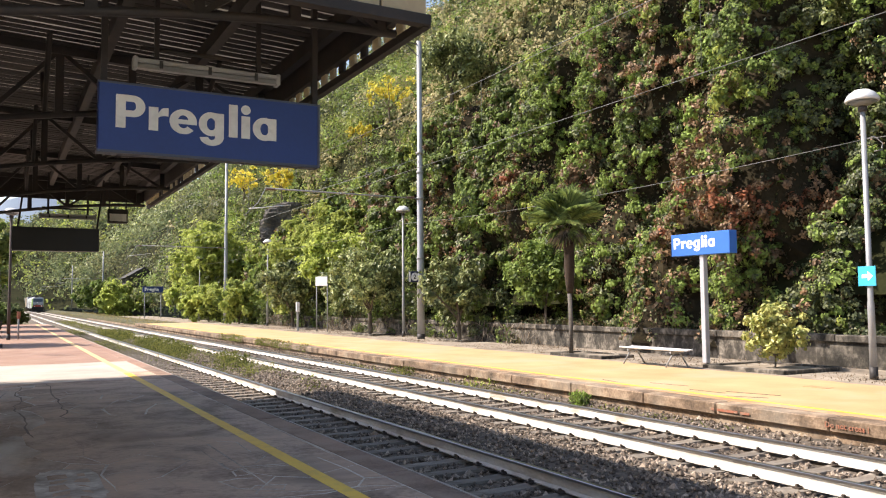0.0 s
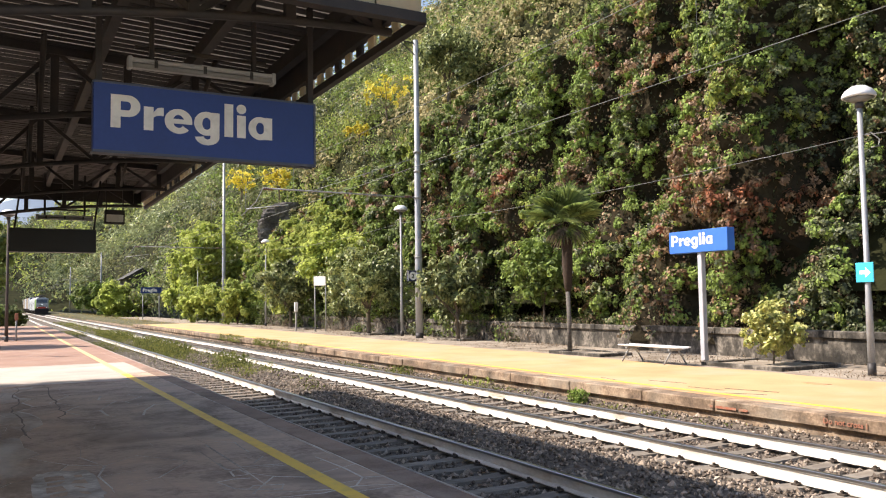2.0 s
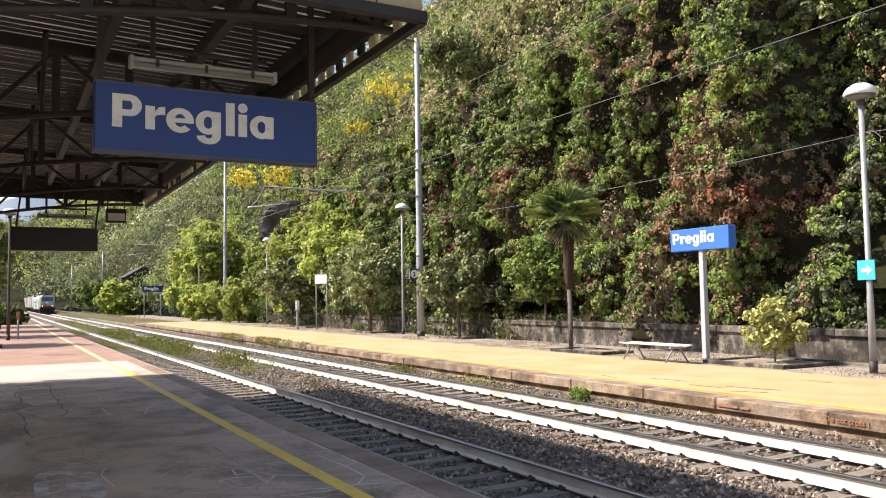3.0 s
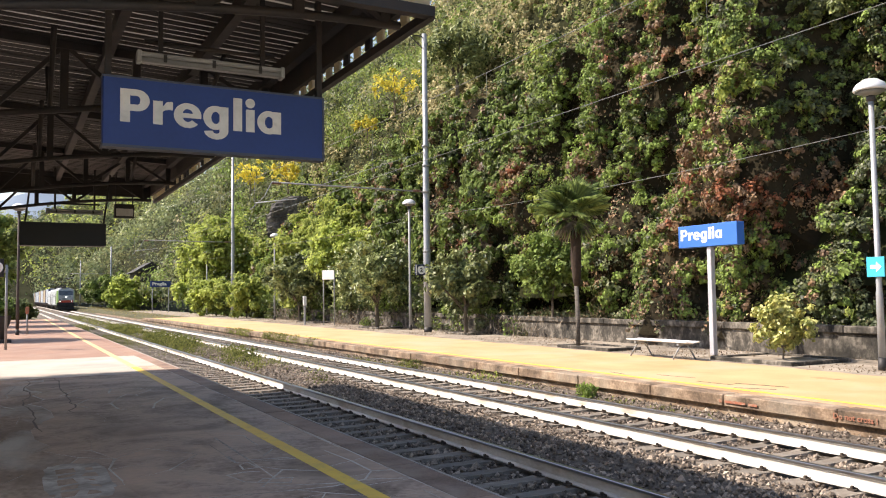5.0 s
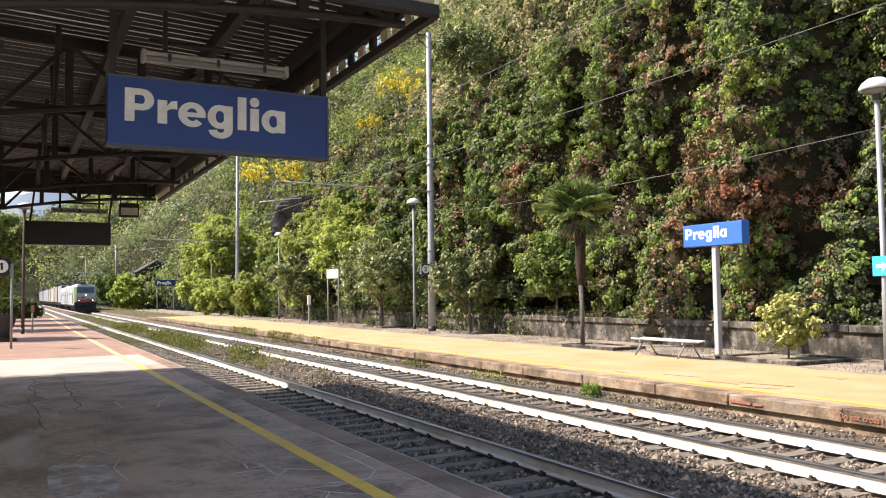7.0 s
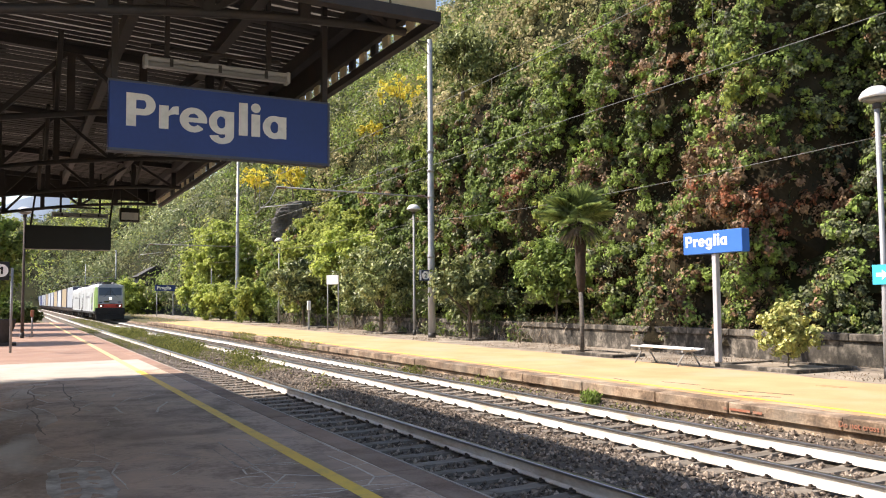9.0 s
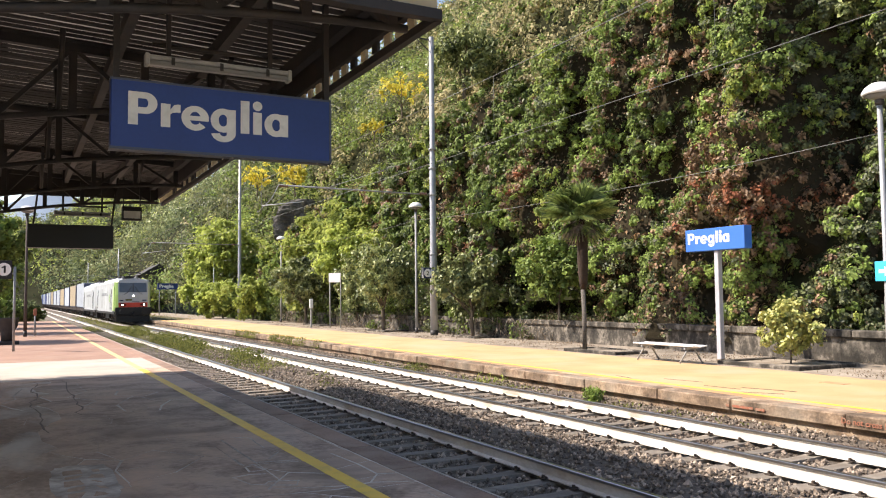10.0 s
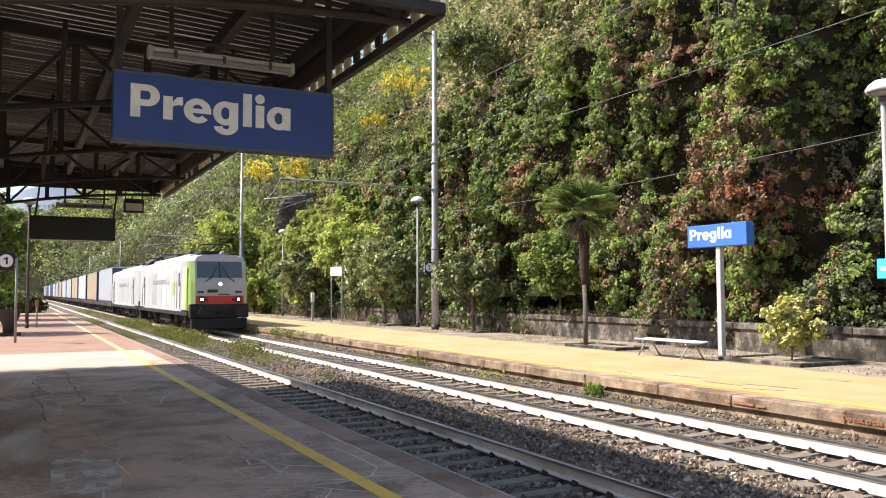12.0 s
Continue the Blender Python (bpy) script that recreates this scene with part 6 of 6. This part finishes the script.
def build_locomotive(label, lead, wheels):
    """Four-axle electric locomotive, front end at local y = 0, built back along +y."""
    t = thing("locomotive", label, "locomotive", group="locomotives")
    L = 18.9
    body = "locowhite"
    part("body", loft([[(x, y, z) for x, z in section(2.98, 1.05, 3.97, 0.34)] for y in (2.302, L - 2.302)]), M[body], t)
    part("cab", cab(0, 1, True), [M["locogrey"], M["locogreen"], M["locopale"]] if lead else [M[body]] * 3, t, "raked driving cab")
    part("cab", cab(L, -1, True), [M[body]] * 3, t)
    for s in (-1, 1):
        if lead:
            lean = lambda y, z: y - 0.2 * (z - 1.14) * (y > 0.6) + 0.1 * max(0, z - 2.6) * (y <= 0.6)
            for y0, y1, shade in ((0.56, 1.1, "locogreen"), (1.102, 1.6, "locolime"), (1.602, 2.2, "locopale")):
                bm = bmesh.new()
                f = bm.faces.new([bm.verts.new((s * 1.494, lean(y, z), z)) for y, z in ((y0, 1.14), (y1, 1.14), (y1, 3.3), (y0, 3.3))])
                ex = bmesh.ops.extrude_face_region(bm, geom=[f])
                bmesh.ops.translate(bm, vec=(s * 0.008, 0, 0), verts=[v for v in ex["geom"] if isinstance(v, bmesh.types.BMVert)])
                bmesh.ops.recalc_face_normals(bm, faces=bm.faces)
                part("green_flash", bm, M[shade], t, "lime green cab side fading to white")
        for y in (2.5, L - 3.1):
            d = part("cab_door", boxes((s * 1.5 - 0.012, s * 1.5 + 0.012, y, y + 0.62, 1.15, 3.2), bevel=0.006), M[body], t)
            part("door_window", boxes((s * 1.512 - 0.006, s * 1.512 + 0.006, y + 0.12, y + 0.5, 2.35, 3.05)), M["glass"], d)
            for yy in (y - 0.1, y + 0.72):
                part("handrail", rods([(s * 1.55, yy, 1.2), (s * 1.55, yy, 2.6)], 0.016, 6), M["darkpaint"], t)
        for y in (3.75, 4.3):
            part("panel_seam", boxes((s * 1.497 - 0.006, s * 1.497 + 0.006, y, y + 0.05, 1.15, 3.25)), M["locogrey"], t)
        for y in (5.2, 7.0, 8.8, 10.6, 12.4):
            part("side_panel", boxes((s * 1.492 - 0.008, s * 1.492 + 0.008, y, y + 1.74, 1.3, 3.2), bevel=0.005), M[body], t)
        for y in (5.6, 6.3):
            part("side_grille", boxes((s * 1.504 - 0.006, s * 1.504 + 0.006, y, y + 0.55, 2.6, 2.95)), M["locogrey"], t)
        for q in range(9):
            part("lettering_bar", boxes((s * 1.503 - 0.004, s * 1.503 + 0.004, 5.9 + q * 0.72, 6.42 + q * 0.72, 2.5, 2.78)), M["barsgrey"], t)
        if lead:
            part("side_emblem", boxes((s * 1.503 - 0.004, s * 1.503 + 0.004, 4.3, 5.0, 1.9, 2.6)), M["locogreen"], t)
        part("sill", boxes((s * 1.44 - 0.04, s * 1.44 + 0.04, 0.7, L - 0.7, 0.85, 1.05)), M["locoblack"], t)
    # front details
    for y0, sgn in ((0, -1), (L, 1)):
        f = 1 if sgn < 0 else -1

        def front(x0, x1, z0, z1, out=0.012):
            bm = bmesh.new()
            v = []
            for yo in (out, -0.03):
                v.append([bm.verts.new((x, y0 + f * (rake(z) - yo), z)) for x, z in ((x0, z0), (x1, z0), (x1, z1), (x0, z1))])
            bm.faces.new(v[0])
            for i in range(4):
                bm.faces.new((v[0][i], v[0][(i + 1) % 4], v[1][(i + 1) % 4], v[1][i]))
            bmesh.ops.recalc_face_normals(bm, faces=bm.faces)
            return bm
        part("windscreen", front(-1.12, 1.12, 2.76, 3.58), M["glass"], t, "dark windscreen")
        for s in (-1, 1):
            part("wiper", rods([(s * 0.5, y0 - f * 0.05 + f * rake(2.7), 2.68), (s * 0.12, y0 - f * 0.03 + f * rake(3.35), 3.3)], 0.018, 5), M["locoblack"], t)
            part("wiper", rods([(s * 0.75, y0 - f * 0.05 + f * rake(2.6), 2.56), (s * 0.4, y0 - f * 0.045 + f * rake(2.9), 2.8)], 0.02, 5), M["locoblack"], t)
            lamp = part("headlight_housing", lathe([(0.15, 0), (0.16, 0.04), (0.12, 0.06)], 14), M["locoblack"], t, m=pose(s * 0.9, y0 - f * 0.02, 1.67, 90 * f, 0, 0))
            part("headlight", lathe([(0.065, 0.055), (0.065, 0.075), (0.035, 0.085)], 14), M["headlight"] if f > 0 and lead else M["lampgrey"], lamp, "lit white headlight" if lead and f > 0 else "")
            part("tail_light", lathe([(0.075, 0), (0.075, 0.03), (0.05, 0.045)], 12), M["taillens"], t, "unlit red lens", pose(s * 0.66, y0 - f * 0.02, 1.67, 90 * f, 0, 0))
            part("buffer", rods([(s * 0.875, y0, 1.06), (s * 0.875, y0 - f * 0.45, 1.06)], 0.1, 10), M["locoblack"], t)
            part("buffer_head", rods([(s * 0.875, y0 - f * 0.45, 1.06), (s * 0.875, y0 - f * 0.52, 1.06)], 0.26, 14), M["locoblack"], t)
        part("apron", front(-1.44, 1.44, 1.06, 1.452, 0.03), M["locoblack"], t, "black front apron")
        part("screen_pillar", front(-0.035, 0.035, 2.76, 3.58, 0.018), M["locoblack"], t)
        part("red_band", front(-1.19, 1.19, 1.46, 1.86), M["locored" if lead else body], t, "red front band" if lead else "")
        if lead:
            for x0, x1 in ((-1.1, -0.8), (0.75, 1.1)):
                part("front_marking", front(x0, x1, 2.0, 2.1, 0.018), M["navy"], t)
            part("front_plate", front(-0.62, -0.1, 2.02, 2.17, 0.018), M["weed"], t, "dark green maker's plate")
            part("number_bars", front(-0.1, 0.5, 1.9, 1.95, 0.018), M["darkpaint"], t)
        lamp = part("top_headlight", lathe([(0.14, 0), (0.14, 0.05), (0.1, 0.07)], 14), M["locogrey"], t, m=pose(0, y0 + f * rake(2.45) - f * 0.01, 2.45, 90 * f, 0, 0))
        part("headlight", lathe([(0.075, 0.06), (0.075, 0.08), (0.04, 0.09)], 14), M["headlight"] if f > 0 and lead else M["lampgrey"], lamp)
        part("buffer_beam", boxes((-1.45, 1.45, min(y0 + f * 0.02, y0 + f * 0.5), max(y0 + f * 0.02, y0 + f * 0.5), 0.75, 1.44), bevel=0.04), M["locoblack"], t, "black buffer beam")
        part("snow_plough", boxes((-1.38, 1.38, min(y0 + f * 0.05, y0 + f * 0.3), max(y0 + f * 0.05, y0 + f * 0.3), 0.2, 0.74), bevel=0.03), M["locoblack"], t)
        part("coupling", rods([(0, y0, 1.0), (0, y0 - f * 0.35, 0.9), (0, y0 - f * 0.35, 0.6)], 0.05, 6), M["locoblack"], t)
    # running gear
    part("underframe", boxes((-1.25, 1.25, 0.6, L - 0.6, 0.8, 1.1)), M["locoblack"], t)
    part("transformer_box", boxes((-1.2, 1.2, 7.6, 11.3, 0.35, 0.85), bevel=0.05), M["locoblack"], t)
    for yc in (4.25, L - 4.25):
        for s in (-1, 1):
            part("bogie_frame", boxes((s * 1.0 - 0.09, s * 1.0 + 0.09, yc - 1.9, yc + 1.9, 0.5, 0.85), bevel=0.04), M["locoblack"], t)
            for dy in (-1.3, 1.3):
                part("axle_box", boxes((s * 1.12 - 0.1, s * 1.12 + 0.1, yc + dy - 0.2, yc + dy + 0.2, 0.42, 0.8), bevel=0.04), M["wagon"], t)
                for q in (-0.45, 0.45):
                    part("spring", rods([(s * 1.1, yc + dy + q, 0.55), (s * 1.1, yc + dy + q, 1.0)], 0.09, 8), M["locoblack"], t)
        for dy in (-1.3, 1.3):
            build_wheelset(t, yc + dy, wheels)
    # roof
    part("roof_hatch", boxes((-0.95, 0.95, 3.2, L - 3.2, 3.9, 4.07), bevel=0.05), M["locogrey"], t)
    for y in (1.9, L - 4.6):
        p = part("pantograph_base", boxes((-0.6, 0.6, y, y + 1.8, 4.08, 4.2)), M["locoblack"], t)
        for s in (-0.4, 0.4):
            part("insulator", rods([(s, y + 0.2, 3.85), (s, y + 0.2, 4.1)], 0.07, 8), M["insul"], p)
        part("pantograph_arm", rods([(0, y + 1.7, 4.22), (0, y - 0.5, 4.4), (0, y + 1.4, 4.48)], 0.05, 6), M["locoblack"], p)
        part("pantograph_head", rods([(-0.8, y - 0.3, 4.41), (-0.55, y - 0.3, 4.51), (0.55, y - 0.3, 4.51), (0.8, y - 0.3, 4.41)], 0.05, 6), M["locoblack"], p)
    part("roof_box", boxes((-0.7, 0.5, 4.6, 6.2, 4.06, 4.28), bevel=0.04), M["locoblack"], t, "dark roof equipment")
    part("roof_box", boxes((-0.8, 0.2, 8.0, 12.6, 4.06, 4.24), bevel=0.04), M["locoblack"], t)
    part("horn_cover", lathe([(0.16, 0.0), (0.2, 0.08), (0.12, 0.2), (0.02, 0.24)], 12), M["lampgrey"], t, "", pose(0.35, 1.1, 3.93))
    for i in range(6):
        part("roof_insulator", rods([(0.3, 6.5 + i * 1.1, 3.97), (0.3, 6.5 + i * 1.1, 4.2)], 0.06, 8), M["insul"], t)
    part("roof_busbar", rods([(0.3, 5.0, 4.2), (0.3, 13.5, 4.2)], 0.025, 6), M["wire"], t)
    return t


def build_wagon(label, tarp, wheels, front="frontdark"):
    """Pocket wagon with a curtain-sided semi-trailer, front at local y = 0."""
    t = thing("freight_wagon", label, "freight wagon", group="freight wagons")
    L = 16.6
    for s in (-1, 1):
        part("side_beam", boxes((s * 1.2 - 0.08, s * 1.2 + 0.08, 0.3, L - 0.3, 0.75, 1.15), bevel=0.02), M["wagon"], t)
        for i in range(7):
            part("post", boxes((s * 1.3 - 0.04, s * 1.3 + 0.04, 1.6 + i * 2.2, 1.7 + i * 2.2, 0.5, 1.2)), M["wagon"], t)
        part("trailer_skirt", boxes((s * 1.22 - 0.02, s * 1.22 + 0.02, 2.4, 15.6, 0.95, 1.28)), M["frontdark"], t)
        part("curtain", boxes((s * 1.27 - 0.02, s * 1.27 + 0.02, 1.35, 15.25, 1.3, 4.32)), M[tarp], t, "tarpaulin side curtain")
        for i in range(5):
            part("curtain_strap", boxes((s * 1.294 - 0.004, s * 1.294 + 0.004, 2.6 + i * 2.7, 2.66 + i * 2.7, 1.3, 4.3)), M[tarp], t)
        for y in (1.3, 15.3):
            part("corner_post", boxes((s * 1.25 - 0.05, s * 1.25 + 0.05, y - 0.06, y + 0.06, 1.2, 4.4)), M["frontdark"], t)
    part("trailer_box", boxes((-1.24, 1.24, 1.3, 15.3, 1.2, 4.35)), M[front], t)
    part("trailer_roof", boxes((-1.28, 1.28, 1.25, 15.35, 4.35, 4.42), bevel=0.02), M[tarp], t)
    part("end_frame", boxes((-1.3, 1.3, 0.0, 0.5, 0.8, 1.15), bevel=0.03), M["wagon"], t)
    part("end_frame", boxes((-1.3, 1.3, L - 0.5, L, 0.8, 1.15), bevel=0.03), M["wagon"], t)
    for yc in (2.0, L - 2.0):
        part("bogie_frame", boxes((-1.05, 1.05, yc - 1.3, yc + 1.3, 0.45, 0.78), bevel=0.04), M["locoblack"], t)
        for dy in (-0.9, 0.9):
            bm = lathe([(0.05, -0.815), (0.46, -0.815), (0.46, -0.685), (0.09, -0.685), (0.09, 0.685), (0.46, 0.685), (0.46, 0.815), (0.05, 0.815)], 16)
            part("wheelset", bm, M["wagon"], t, m=pose(0, yc + dy, 0.46, 0, 90, 0))
    return t


for args in ((16.2, 10.62, P2, 6.5), (17.4, 35.7, P2, 6.75), (17.4, 58.7, P2, 6.75), (17.4, 82.0, P2, 6.75)):
    build_street_lamp(*args, "galv" if args[1] < 20 else "greypaint")
build_mast(16.97, 33.0, 14.2)
build_mast(17.05, 70.0, 14.2)
build_mast(17.05, 165.0, 12.0)
build_mast(17.05, 240.0, 12.5)
build_wires()
build_station_sign()
build_hanging_sign()
build_fluorescent(0.99, 2.32, 7.5, 4.14, 0.81, "grey fluorescent batten lamp, unlit, beneath the canopy")
build_fluorescent(0.65, 1.7, 18.0, 3.78, 0.9, "unlit fluorescent batten lamp above the departure board")
build_display()
build_bench()
build_small_signs()
build_beds()
build_kerb_writing()
build_near_platform_things()
build_house()

wheels = []
train = [(0.0, build_locomotive("silver and lime green electric locomotive with red front band", True, wheels))]
first_wheels = list(wheels)
wheels.clear()
train.append((19.1, build_locomotive("plain white electric locomotive coupled behind the first", False, wheels)))
second_wheels = list(wheels)
COLOURS = ["tarpwhite", "tarpbeige", "tarpwhite", "tarpbeige", "tarpwhite", "tarpwhite", "tarpbeige", "tarpwhite", "tarpwhite", "tarpblue", "tarpwhite", "tarpblue", "tarpwhite", "tarpwhite"]
made = {}
for i, col in enumerate(COLOURS):
    if col not in made:
        made[col] = build_wagon("pocket wagon carrying a semi-trailer with %s side curtains" % {"tarpwhite": "pale grey", "tarpbeige": "beige", "tarpblue": "dark blue"}[col], col, wheels)
        ob = made[col]
    else:
        ob = copy_thing(made[col], pose(0, 0, 0))
    train.append((38.3 + i * 16.8, ob))

SPEED, ARRIVE = 16.8, 41.0    # metres a second; where the front stands at the end


def motions():
    for off, ob in train:
        walk(ob, [(t, pose(T2, ARRIVE + SPEED * (12 - t) + off, 0)) for t in (0, 6, 12)])
    step = 1 / 30
    for w, y in first_wheels + second_wheels:
        walk(w, [(i * step, pose(0, y, 0.61, math.degrees(SPEED * i * step / 0.61) % 360, 0, 0)) for i in range(361)])


motions()
